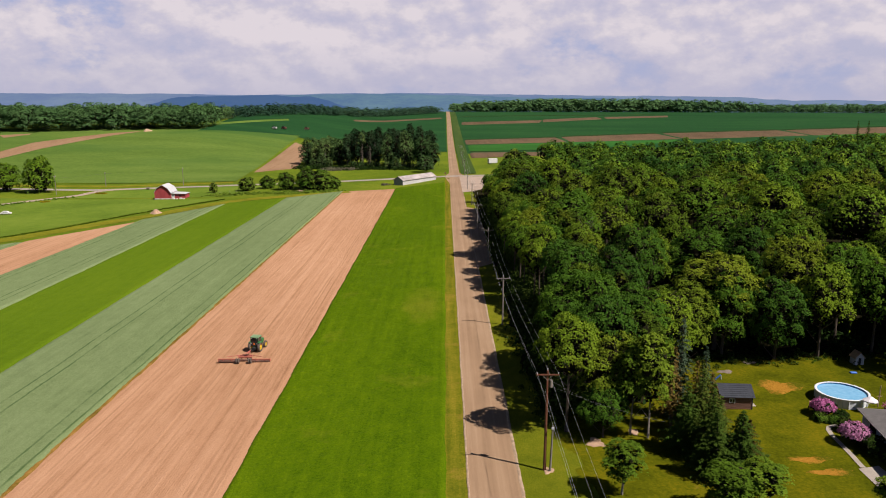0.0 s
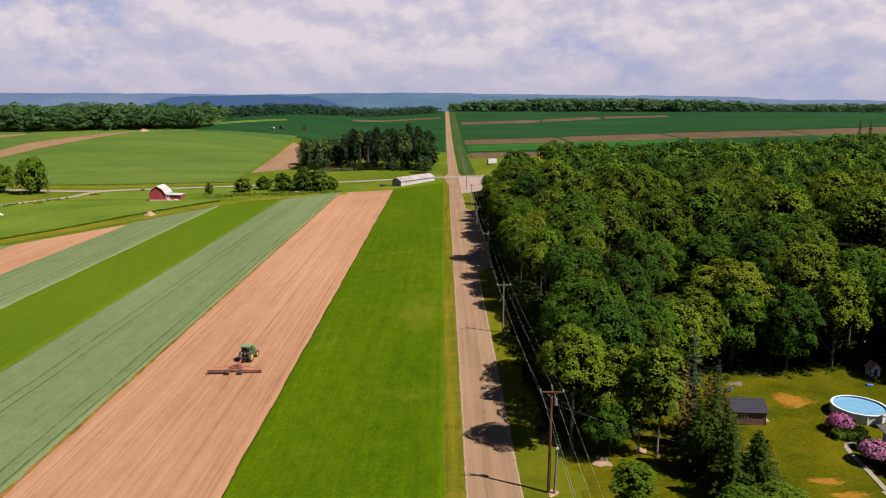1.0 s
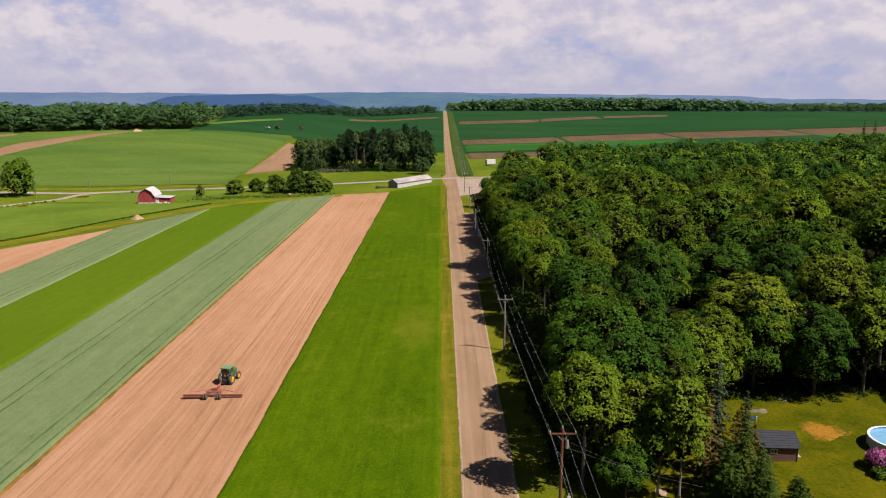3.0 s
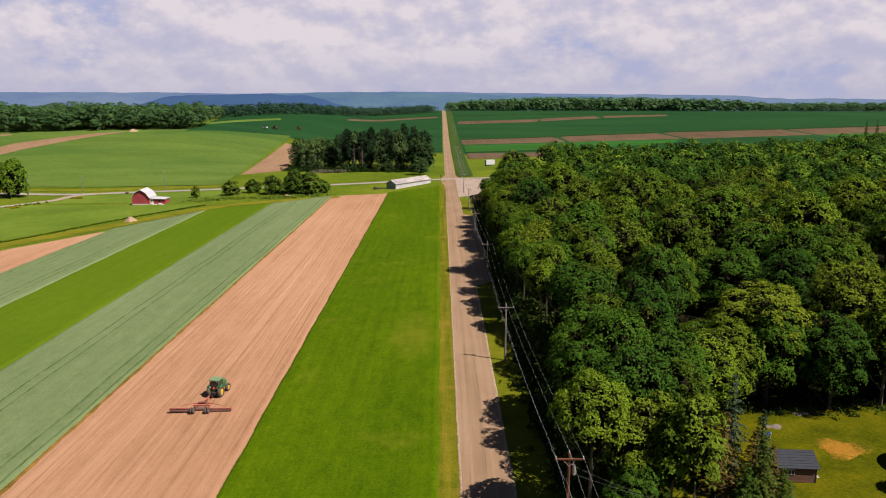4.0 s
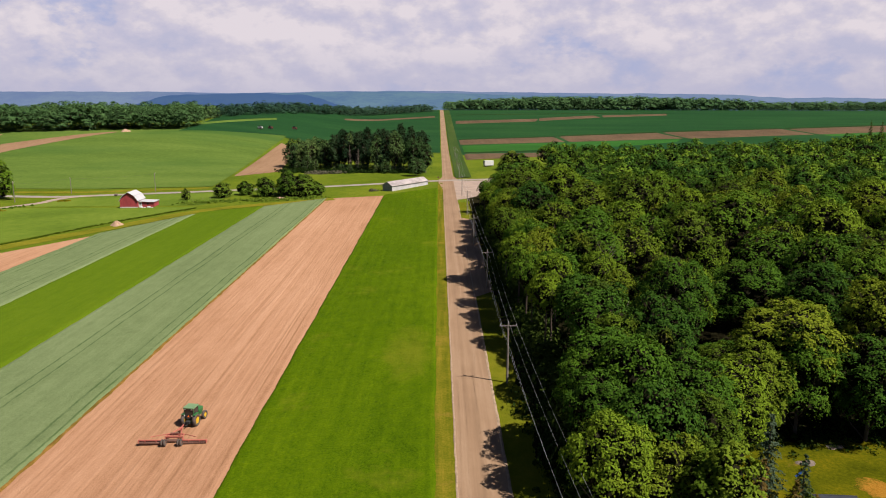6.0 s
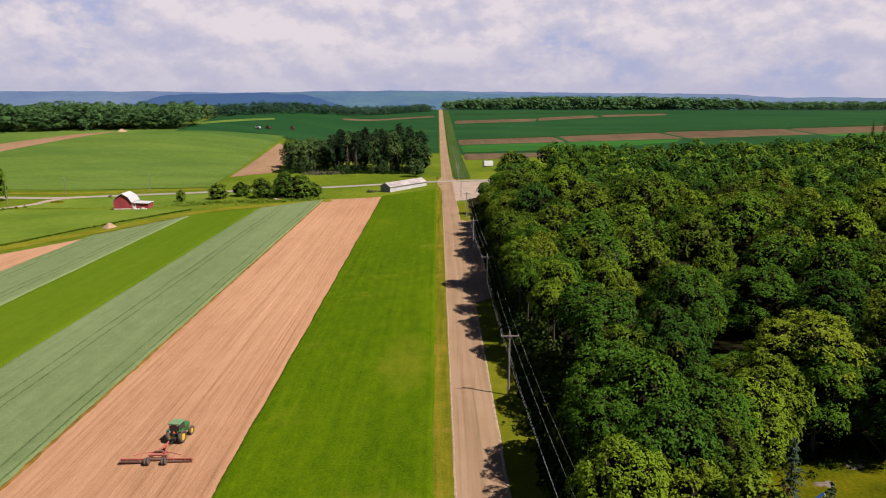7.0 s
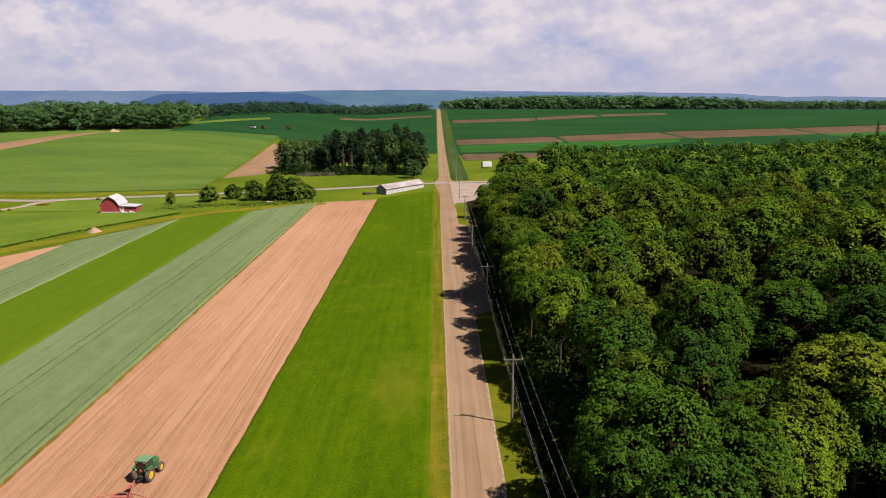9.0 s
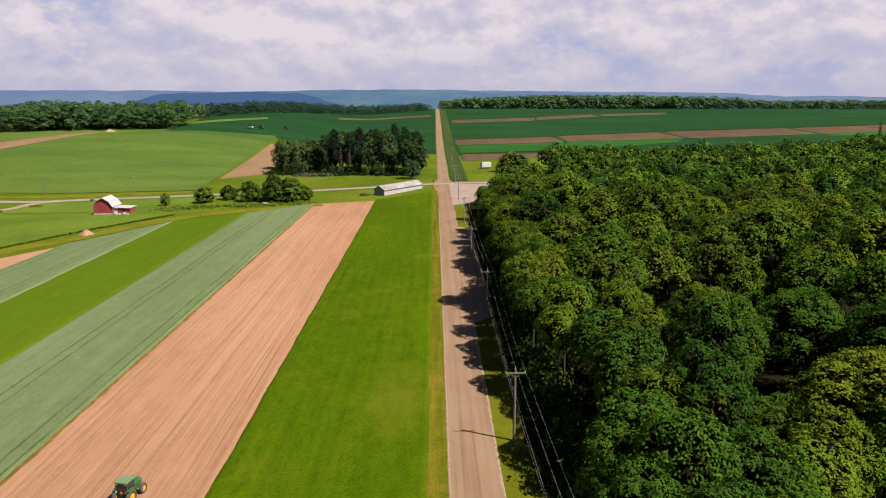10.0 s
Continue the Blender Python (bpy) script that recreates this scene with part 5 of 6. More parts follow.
def tractor(x, y, turn):
    t = thing("tractor", x, y, gz(x, y) + 0.06, turn, label="green farm tractor with yellow wheels pulling a roller", category="tractor")
    for sx in (-1, 1):
        wheel(t, "rear_wheel", sx * 0.95, -0.3, 0.92, 0.52)
        wheel(t, "front_wheel", sx * 0.92, 2.35, 0.66, 0.40)
        part("fender", boxed(sx * 0.92, -0.3, 1.86, 0.5, 1.25, 0.07, 0.03), M["trac_green"], t)
    part("chassis", boxed(0, 1.1, 0.85, 0.6, 3.4, 0.5, 0.04), M["trac_green"], t)
    bm = bmesh.new()
    prism(bm, [(-0.42, 1.1), (0.42, 1.1), (0.42, 1.62), (0.28, 1.78), (-0.28, 1.78), (-0.42, 1.62)], 0.95, 2.95)
    part("hood", bm, M["trac_green"], t)
    part("front_grille", boxed(0, 2.97, 1.35, 0.66, 0.06, 0.5, 0.02), M["dark"], t)
    bm = bmesh.new()
    prism(bm, [(-0.70, 1.05), (0.70, 1.05), (0.80, 1.75), (0.74, 2.72), (-0.74, 2.72), (-0.80, 1.75)], -0.62, 0.86)
    part("cab_glass", bm, M["cab_glass"], t, "dark glazed cab")
    for sx in (-1, 1):
        for sy in (-0.62, 0.86):
            bm = bmesh.new()
            rod(bm, (sx * 0.80, sy, 1.6), (sx * 0.74, sy, 2.75), 0.055, n=6)
            part("cab_post", bm, M["trac_green"], t)
    part("cab_roof", boxed(0, 0.1, 2.83, 1.72, 1.75, 0.20, 0.06), M["trac_roof"], t, "faded green roof")
    part("hitch", boxed(0, -1.0, 0.75, 0.7, 0.5, 0.4, 0.04), M["dark"], t)
    part("drawbar", boxed(0, -1.35, 0.5, 0.14, 0.8, 0.1, 0.02), M["dark"], t)
    bm = bmesh.new()
    vs = [bm.verts.new(p) for p in ((-0.2, -0.82, 1.5), (0.2, -0.82, 1.5), (0, -0.82, 1.85), (-0.2, -0.79, 1.5), (0.2, -0.79, 1.5), (0, -0.79, 1.85))]
    for f in ((0, 1, 2), (5, 4, 3), (0, 3, 4, 1), (1, 4, 5, 2), (2, 5, 3, 0)):
        bm.faces.new([vs[i] for i in f])
    part("warning_triangle", bm, M["orange"], t)
    bm = bmesh.new()
    rod(bm, (0.30, 1.5, 1.7), (0.30, 1.5, 2.7), 0.045)
    part("exhaust_pipe", bm, M["dark"], t)
    for sx in (-0.55, 0.55):
        part("work_light", boxed(sx, -0.72, 2.66, 0.2, 0.08, 0.13, 0.02), M["porcelain"], t)
    for sx in (-0.62, 0.62):
        part("tail_light", boxed(sx, -0.85, 1.72, 0.16, 0.06, 0.22, 0.02), M["white_paint"], t)
    return t


def roller(x, y, turn):
    t = thing("field_roller", x, y, gz(x, y) + 0.06, turn, label="wide faded red folding field roller behind the tractor", category="roller")
    for sx in (-1, 0, 1):
        bm = bmesh.new()
        w = 2.85 if sx else 2.0
        cx = sx * 2.55
        n = 22
        for i in range(n):
            a = cx - w / 2 + w * i / n
            rod(bm, (a, 0.0 if sx else 0.5, 0.22), (a + w / n * 0.7, 0.0 if sx else 0.5, 0.22), 0.22 if i % 2 else 0.19, n=14)
        part("roller_gang", bm, M["roller_steel"], t, "soil-worn ribbed steel roller")
        part("beam", boxed(cx, -0.08 if sx else 0.72, 0.56, w, 0.16, 0.12, 0.02), M["implement_red"], t)
        for e in (-1, 1):
            part("end_plate", boxed(cx + e * w / 2, 0.0 if sx else 0.6, 0.40, 0.06, 0.5, 0.36, 0.02), M["implement_red"], t)
    for sx in (-1, 1):
        bm = bmesh.new()
        rod(bm, (sx * 0.75, 0.7, 0.72), (0, 3.6, 0.6), 0.07, n=6)
        part("drawbar_arm", bm, M["implement_red"], t)
        bm = bmesh.new()
        rod(bm, (sx * 0.5, 1.4, 0.74), (sx * 2.7, 0.3, 0.80), 0.05, n=6)
        part("fold_brace", bm, M["implement_red"], t)
        for dx in (-0.16, 0.16):
            tyre = part("transport_wheel", disc_wheel(bmesh.new(), 0.40, 0.20, 18), M["rubber"], t, "", True)
            tyre.location = (sx * 0.95 + dx, -0.40, 0.40)
            bm = rod(bmesh.new(), (-0.07, 0, 0), (0.07, 0, 0), 0.24, n=14)
            part("rim", bm, M["roller_steel"], tyre, "dusty steel rim")
    part("tongue", boxed(0, 3.2, 0.6, 0.16, 1.6, 0.14, 0.02), M["implement_red"], t)
    for fy in (0.45, 1.05):
        part("frame", boxed(0, fy, 0.75, 2.2, 0.13, 0.13, 0.02), M["implement_red"], t)
    for fx in (-1.0, -0.35, 0.35, 1.0):
        part("frame", boxed(fx, 0.75, 0.73, 0.11, 0.6, 0.11, 0.02), M["implement_red"], t)
    for fx in (-3.2, -1.9, 1.9, 3.2):
        part("gang_hanger", boxed(fx, -0.04, 0.46, 0.09, 0.34, 0.20, 0.02), M["implement_red"], t)
    part("cylinder", rod(bmesh.new(), (-0.5, 0.9, 1.0), (0.5, 0.9, 1.0), 0.08), M["roller_steel"], t)
    return t


tractor(-33.0, 112.0, -10).scale = (0.82, 0.82, 0.84)
roller(-33.45, 106.6, 1)


# ================= farm buildings =================
def boards(parent, name, x0, x1, y, z0, top, w, mat, axis="x", thick=0.03, gap=0.02):
    """A wall of upright boards, each an object of its own; top(x) gives the height."""
    n = max(1, int((x1 - x0) / w))
    w = (x1 - x0) / n
    for i in range(n):
        a, b = x0 + i * w + gap / 2, x0 + (i + 1) * w - gap / 2
        bm = bmesh.new()
        za, zb = top(a), top(b)
        pts = [(a, z0), (b, z0), (b, zb), (a, za)]
        prism(bm, pts, y - thick, y)
        if axis == "y":
            bmesh.ops.rotate(bm, cent=(0, 0, 0), matrix=Matrix.Rotation(radians(90), 3, "Z"), verts=bm.verts)
        part(name, bm, mat, parent)


def red_barn(x, y, turn):
    t = thing("barn", x, y, turn=turn, label="red board barn with white gambrel metal roof and low lean-to", category="barn")
    W, Lb = 6.9, 8.5
    prof = [(-W / 2, 0), (W / 2, 0), (W / 2, 2.9), (W * 0.32, 4.7), (0, 6.0), (-W * 0.32, 4.7), (-W / 2, 2.9)]
    part("wall", prism(bmesh.new(), prof, 0.05, Lb), M["barn_red"], t)

    def top(px):
        a = abs(px)
        return 2.9 + (W / 2 - a) / (W * 0.18) * 1.8 if a > W * 0.32 else 4.7 + (W * 0.32 - a) / (W * 0.32) * 1.3
    boards(t, "board", -W / 2, W / 2, 0.04, 0.05, lambda a: top(a) - 0.05, 0.4, M["barn_red"], thick=0.05)
    roof = [(-W / 2 - 0.18, 2.75), (-W * 0.32 - 0.05, 4.82), (0, 6.18), (W * 0.32 + 0.05, 4.82), (W / 2 + 0.18, 2.75)]
    for i in range(4):
        (xa, za), (xb, zb) = roof[i], roof[i + 1]
        d = Vector((xb - xa, zb - za)).normalized()
        nrm = Vector((-d.y, d.x)) * 0.14
        part("roof_slope", prism(bmesh.new(), [(xa, za), (xb, zb), (xb + nrm.x, zb + nrm.y), (xa + nrm.x, za + nrm.y)], -0.45, Lb + 0.4), M["white_roof"], t, "white metal roof")
    # lean-to
    part("lean_to", prism(bmesh.new(), [(W / 2, 0), (W / 2 + 6.0, 0), (W / 2 + 6.0, 2.1), (W / 2, 2.3)], 1.0, 7.0), M["barn_red"], t)
    part("lean_to_roof", prism(bmesh.new(), [(W / 2 + 0.02, 2.6), (W / 2 + 6.3, 2.32), (W / 2 + 6.3, 2.19), (W / 2 + 0.02, 2.40)], 0.6, 7.4), M["white_roof"], t, "low white roof")
    part("door", boxed(W / 2 + 0.7, 0.96, 1.2, 1.3, 0.10, 2.2, 0.02), M["white_paint"], t, "white plank door")
    part("window", boxed(W / 2 + 0.7, 0.88, 1.6, 0.5, 0.06, 0.6, 0.01), M["dark"], t)
    part("window", boxed(W / 2 + 3.6, 0.97, 1.5, 0.7, 0.06, 0.6, 0.01), M["dark"], t)
    for px in (-2.4, 0, 2.4):
        part("footing", boxed(px, -0.04, 0.22, 2.2, 0.16, 0.44, 0.04), M["porcelain"], t, "pale rubble along the foot of the wall")
    return t


red_barn(-125.0, 314.0, 3)
for i, (dx, s) in enumerate(((5.2, 1.0), (6.6, 0.7), (8.2, 1.1), (9.6, 0.6))):
    p = thing("white_bale", -125.0 + dx, 313.1 - 0.3 * (i % 2), label="white wrapped bundle lying against the barn", category="bale")
    part("wrap", boxed(0, 0, 0.3 * s, 1.1 * s, 0.8, 0.6 * s, 0.15), M["white_paint"], p, smooth=True)


def long_barn(x, y, turn, length, width):
    t = thing("long_shed", x, y, turn=turn, label="long low weathered white shed with a streaked tin roof", category="shed")
    h, ridge_h = 2.6, 4.1
    part("wall", prism(bmesh.new(), [(0.06, 0), (width - 0.06, 0), (width - 0.06, h), (width / 2, ridge_h - 0.1), (0.06, h)], 0.06, length - 0.06), M["weathered_white"], t)
    n = 16
    for i in range(n):
        a, b = i * length / n, (i + 1) * length / n - 0.04
        part("wall_panel", boxed(width, (a + b) / 2, h / 2, 0.10, b - a, h - 0.05, 0.01), M["weathered_white"], t)
        for sx in (0, 1):
            xa, za, xb, zb = (-0.4, h - 0.28, width / 2, ridge_h) if sx == 0 else (width + 0.4, h - 0.28, width / 2, ridge_h)
            part("roof_sheet", prism(bmesh.new(), [(xa, za), (xb, zb), (xb, zb + 0.09 + 0.01 * (i % 2)), (xa, za + 0.09 + 0.01 * (i % 2))], a - (0.3 if i == 0 else 0), b + 0.03), M["weathered_roof"], t)
    boards(t, "board", 0.1, width - 0.1, 0.04, 0.1, lambda a: h + (ridge_h - h) * (1 - abs(a - width / 2) / (width / 2)) - 0.12, 0.5, M["grey_boards"], thick=0.05)
    part("door", boxed(width / 2, -0.04, 1.1, 2.2, 0.06, 2.1, 0.02), M["grey_boards"], t, "grey plank barn door")
    return t


# local +y runs along the shed, local x across it to the right
long_barn(-26.9, 348.2, -35.0, 27.0, 5.4)


def box_trailer(x, y, turn):
    t = thing("box_trailer", x, y, turn=turn, label="white box trailer parked on the grass", category="trailer")
    part("body", boxed(0, 0, 2.0, 2.5, 7.0, 2.5, 0.08), M["white_paint"], t)
    part("chassis", boxed(0, 0, 0.65, 1.6, 6.6, 0.2, 0.02), M["dark"], t)
    for sx in (-1, 1):
        for sy in (-1.9, -2.8):
            w = part("wheel", disc_wheel(bmesh.new(), 0.42, 0.25, 16), M["rubber"], t, "", True)
            w.location = (sx * 1.0, sy, 0.42)
    part("rear_door", boxed(0, -3.52, 2.0, 2.3, 0.05, 2.3, 0.02), M["weathered_white"], t)
    return t


box_trailer(27, 452, -72).scale = (1.0, 0.8, 1.1)


def parked_van(x, y, turn):
    t = thing("car", x, y, turn=turn, label="white car parked on the pasture", category="car")
    bm = prism(bmesh.new(), [(-2.2, 0.35), (2.2, 0.35), (2.25, 0.8), (1.2, 0.95), (0.7, 1.45), (-1.2, 1.5), (-2.0, 1.0), (-2.25, 0.9)], -0.85, 0.85)
    part("body", bm, M["white_paint"], t)
    for sx in (-1.4, 1.4):
        for sy in (-0.8, 0.8):
            w = part("wheel", disc_wheel(bmesh.new(), 0.33, 0.2, 14), M["rubber"], t)
            w.matrix_local = pose(sx, sy, 0.33, 0, 0, 90)
    part("windows", boxed(-0.2, 0, 1.22, 1.7, 1.74, 0.3, 0.05), M["cab_glass"], t)
    return t


parked_van(-172.3, 278.5, 10).scale = (0.85, 0.85, 0.85)


def far_machine(x, y, turn, red):
    t = thing("farm_machine", x, y, gz(x, y) + 0.3, turn, label="distant dull red farm machine standing in the field" if red else "distant pale farm machine standing in the field", category="machine")
    part("body", boxed(0, 0, 1.6, 2.2, 4.2, 1.4, 0.2), M["machine_red"] if red else M["weathered_white"], t)
    part("cab", boxed(0, 0.6, 2.7, 1.6, 1.6, 1.0, 0.15), M["cab_glass"], t)
    for sx in (-1, 1):
        for sy, r in ((-1.2, 0.95), (1.5, 0.7)):
            w = part("wheel", disc_wheel(bmesh.new(), r, 0.5, 16), M["rubber"], t, "", True)
            w.location = (sx * 1.2, sy, r)
    return t


far_machine(-159, 677, 70, False)
far_machine(-153, 690, 60, True)
far_machine(-137, 718, 80, True)


# ================= garden =================
def garden_shed(x, y, turn):
    t = thing("garden_shed", x, y, turn=turn, label="brown board garden shed with slate-grey gable roof", category="shed")
    W, D, h, r = 3.7, 3.4, 1.85, 2.6
    part("wall", prism(bmesh.new(), [(-D / 2, 0), (D / 2, 0), (D / 2, h), (0, r), (-D / 2, h)], -W / 2, W / 2), M["shed_wall"], t).rotation_euler = (0, 0, radians(90))
    for i in range(9):
        part("board", boxed(0, -D / 2 - 0.03, 0.1 + i * 0.19 + 0.09, W - 0.02, 0.05, 0.17, 0.01), M["shed_wall"], t)
    for i in range(9):
        part("board", boxed(W / 2 + 0.03, 0, 0.1 + i * 0.19 + 0.09, 0.05, D - 0.02, 0.17, 0.01), M["shed_wall"], t)
    for s in (-1, 1):
        for j in range(7):
            k0, k1 = j / 7, (j + 1.12) / 7
            ya, za = s * (D / 2 + 0.3) * (1 - k0), h - 0.2 + (r - h + 0.34) * k0
            yb, zb = s * (D / 2 + 0.3) * (1 - k1), h - 0.2 + (r - h + 0.34) * k1
            bm = bmesh.new()
            prism(bm, [(ya, za + 0.05), (yb, zb + 0.02), (yb, zb + 0.05), (ya, za + 0.09)], -W / 2 - 0.3, W / 2 + 0.3)
            bmesh.ops.rotate(bm, cent=(0, 0, 0), matrix=Matrix.Rotation(radians(-90), 3, "Z"), verts=bm.verts)
            bmesh.ops.scale(bm, vec=(1, -1, 1), verts=bm.verts)
            part("shingle_course", bm, M["shingle"], t)
    wdw = part("window", boxed(-0.6, -D / 2 - 0.07, 1.2, 0.7, 0.06, 0.6, 0.01), M["white_paint"], t, "small white-framed window")
    for sx in (-0.16, 0.16):
        part("pane", boxed(-0.6 + sx, -D / 2 - 0.105, 1.2, 0.26, 0.02, 0.46), M["cab_glass"], wdw)
    part("corner_trim", boxed(W / 2 + 0.03, -D / 2 - 0.03, h / 2, 0.12, 0.12, h, 0.02), M["dark"], t)
    part("door", boxed(W / 2 + 0.07, 0.3, 0.85, 0.05, 1.0, 1.7, 0.01), M["shed_wall"], t)
    part("step", boxed(W / 2 + 0.5, -0.2, 0.08, 0.8, 1.2, 0.16, 0.03), M["concrete"], t, "pale stone step")
    return t


garden_shed(34.3, 87.2, -4)


def pool(x, y):
    t = thing("swimming_pool", x, y, label="round above-ground pool with white wall and blue water", category="pool")
    R, h, n = 3.05, 1.2, 28
    for i in range(n):
        a0, a1 = 2 * math.pi * i / n, 2 * math.pi * (i + 1) / n - 0.01
        bm = bmesh.new()
        ring = []
        for a in (a0, a1):
            for q, z in ((R, 0), (R, h), (R - 0.06, h), (R - 0.06, 0)):
                ring.append(bm.verts.new((math.cos(a) * q, math.sin(a) * q, z)))
        for k in range(4):
            bm.faces.new((ring[k], ring[(k + 1) % 4], ring[4 + (k + 1) % 4], ring[4 + k]))
        bm.faces.new(ring[:4])
        bm.faces.new(ring[4:][::-1])
        part("wall_panel", bm, M["pool_white"], t)
        if i % 2 == 0:
            part("upright", boxed(math.cos(a0) * (R + 0.05), math.sin(a0) * (R + 0.05), h / 2, 0.12, 0.12, h, 0.02), M["pool_white"], t)
    bm = bmesh.new()
    vs = []
    for i in range(56):
        a = 2 * math.pi * i / 56
        vs.append([bm.verts.new((math.cos(a) * q, math.sin(a) * q, z)) for q, z in ((R + 0.14, h), (R + 0.14, h + 0.05), (R - 0.14, h + 0.05), (R - 0.14, h))])
    for i in range(56):
        for k in range(4):
            bm.faces.new((vs[i][k], vs[i][(k + 1) % 4], vs[(i + 1) % 56][(k + 1) % 4], vs[(i + 1) % 56][k]))
    part("top_rail", bm, M["pool_white"], t, "white top rail")
    bm = bmesh.new()
    bmesh.ops.create_circle(bm, cap_ends=True, segments=56, radius=R - 0.07)
    bmesh.ops.translate(bm, vec=(0, 0, h - 0.16), verts=bm.verts)
    part("water", bm, M["water"], t, "clear pale blue water")
    bm = bmesh.new()
    vs = [[bm.verts.new((math.cos(2 * math.pi * i / 56) * (R - 0.075), math.sin(2 * math.pi * i / 56) * (R - 0.075), z)) for z in (0.1, h)] for i in range(56)]
    for i in range(56):
        bm.faces.new((vs[i][0], vs[i][1], vs[(i + 1) % 56][1], vs[(i + 1) % 56][0]))
    part("liner", bm, M["pool_liner"], t, "blue vinyl liner")
    return t


pool(48.5, 87.7)


def umbrella(x, y):
    t = thing("garden_umbrella", x, y, label="pale cloth garden umbrella beside the pool", category="umbrella")
    part("pole", rod(bmesh.new(), (0, 0, 0), (0, 0, 2.35), 0.03), M["porcelain"], t)
    part("base", rod(bmesh.new(), (0, 0, 0), (0, 0, 0.12), 0.28, 0.22, 16), M["concrete"], t)
    bm = bmesh.new()
    top = bm.verts.new((0, 0, 2.45))
    ring = [bm.verts.new((math.cos(math.pi * i / 4) * 1.25, math.sin(math.pi * i / 4) * 1.25, 1.85)) for i in range(8)]
    lowr = [bm.verts.new((math.cos(math.pi * i / 4) * 1.25, math.sin(math.pi * i / 4) * 1.25, 1.70)) for i in range(8)]
    for i in range(8):
        bm.faces.new((top, ring[i], ring[(i + 1) % 8]))
        bm.faces.new((ring[i], lowr[i], lowr[(i + 1) % 8], ring[(i + 1) % 8]))
    part("canopy", bm, M["fabric"], t)
    return t


umbrella(49.9, 83.9).scale = (0.7, 0.7, 0.85)


def flowering_shrub(x, y, rad, h, seed, bloom=True, mat=None, label=None):
    t = thing("rhododendron_bush" if bloom else "shrub", x, y, label=label or ("rounded bush covered in pink blossom" if bloom else "low dark green garden shrub"), category="shrub")
    r = np.random.RandomState(seed)
    V, F, I = lobed_crown(r, h, 0.1, rad, 14, 1300, 0.10, 120, 0.3)
    c = new("foliage", mesh_from("foliage", V, F, [mat or M["shrub"], M["shade_core"]], I))
    c.parent = t
    if bloom:
        n = 520
        d = r.normal(0, 1, (n, 3))
        d[:, 2] = np.abs(d[:, 2]) + 0.1
        d /= np.linalg.norm(d, axis=1, keepdims=True)
        P = d * np.array([rad, rad, h * 0.52]) * r.uniform(0.93, 1.1, n)[:, None] + np.array([0, 0, h * 0.5])
        Q = np.repeat(P, 5, 0) + r.normal(0, 0.07, (n * 5, 3))
        V, F = leaf_quads(Q, np.repeat(d, 5, 0), 0.095, r, 0, 0.9)
        b = new("blossom", mesh_from("blossom", V, F, [M["bloom"]]))
        b.parent = t
        tagged(b, "pink blossom clusters")
    return t


flowering_shrub(43.9, 83.4, 1.35, 1.9, 1)
flowering_shrub(43.5, 75.6, 1.6, 2.4, 2)
for i, (x, y, r_, h) in enumerate(((42.9, 81.7, 0.9, 0.9), (44.2, 81.2, 0.8, 0.8), (45.4, 82.2, 0.9, 1.0), (44.2, 78.9, 1.0, 1.5), (44.6, 73.2, 1.5, 1.9), (44.9, 71.0, 1.4, 1.8), (45.3, 80.6, 0.6, 0.7))):
    flowering_shrub(x, y, r_, h, 20 + i, False, M["hedge"] if i < 2 else M["shrub"])

path = ribbon("garden_path", [(44.6, 80.3), (42.9, 79.9), (42.2, 78), (41.9, 74), (41.5, 70.2)], 0.55, M["concrete"], 0.12, 0.8)
tagged(path, "pale concrete garden path curving round the flower bed", "path", kind="structure")
drive = patch_sheet("garden_drive", [(40.0, 40), (44.5, 40), (43.3, 70.5), (40.9, 70.0)], M["concrete"], 0.11, 8, 30)
tagged(drive, "pale concrete drive beside the house", "drive", kind="structure")


def house(x, y, turn):
    """The corner of the single-storey house that stands beside the path."""
    t = thing("house", x, y, turn=turn, label="single-storey house with a grey shingled hip roof", category="house")
    W, D, h = 9.0, 12.0, 2.35
    part("wall", boxed(W / 2, -D / 2, h / 2, W, D, h, 0.02), M["white_paint"], t)
    bm = bmesh.new()
    e = 0.5
    b = [bm.verts.new(p) for p in ((-e, e, h), (W + e, e, h), (W + e, -D - e, h), (-e, -D - e, h))]
    b2 = [bm.verts.new((v.co.x, v.co.y, h + 0.16)) for v in b]
    r1, r2 = bm.verts.new((W / 2, -W / 2, h + 1.9)), bm.verts.new((W / 2, -D + W / 2, h + 1.9))
    bm.faces.new(b)
    for i in range(4):
        bm.faces.new((b[i], b[(i + 1) % 4], b2[(i + 1) % 4], b2[i]))
    bm.faces.new((b2[0], b2[1], r1))
    bm.faces.new((b2[1], b2[2], r2, r1))
    bm.faces.new((b2[2], b2[3], r2))
    bm.faces.new((b2[3], b2[0], r1, r2))
    part("roof", bm, M["house_roof"], t, "grey shingled hip roof")
    part("window", boxed(-0.03, -3, 1.5, 0.08, 1.6, 1.1, 0.01), M["cab_glass"], t)
    part("gutter", boxed(-0.56, -D / 2, h + 0.08, 0.12, D + 1, 0.12, 0.02), M["house_roof"], t)
    return t


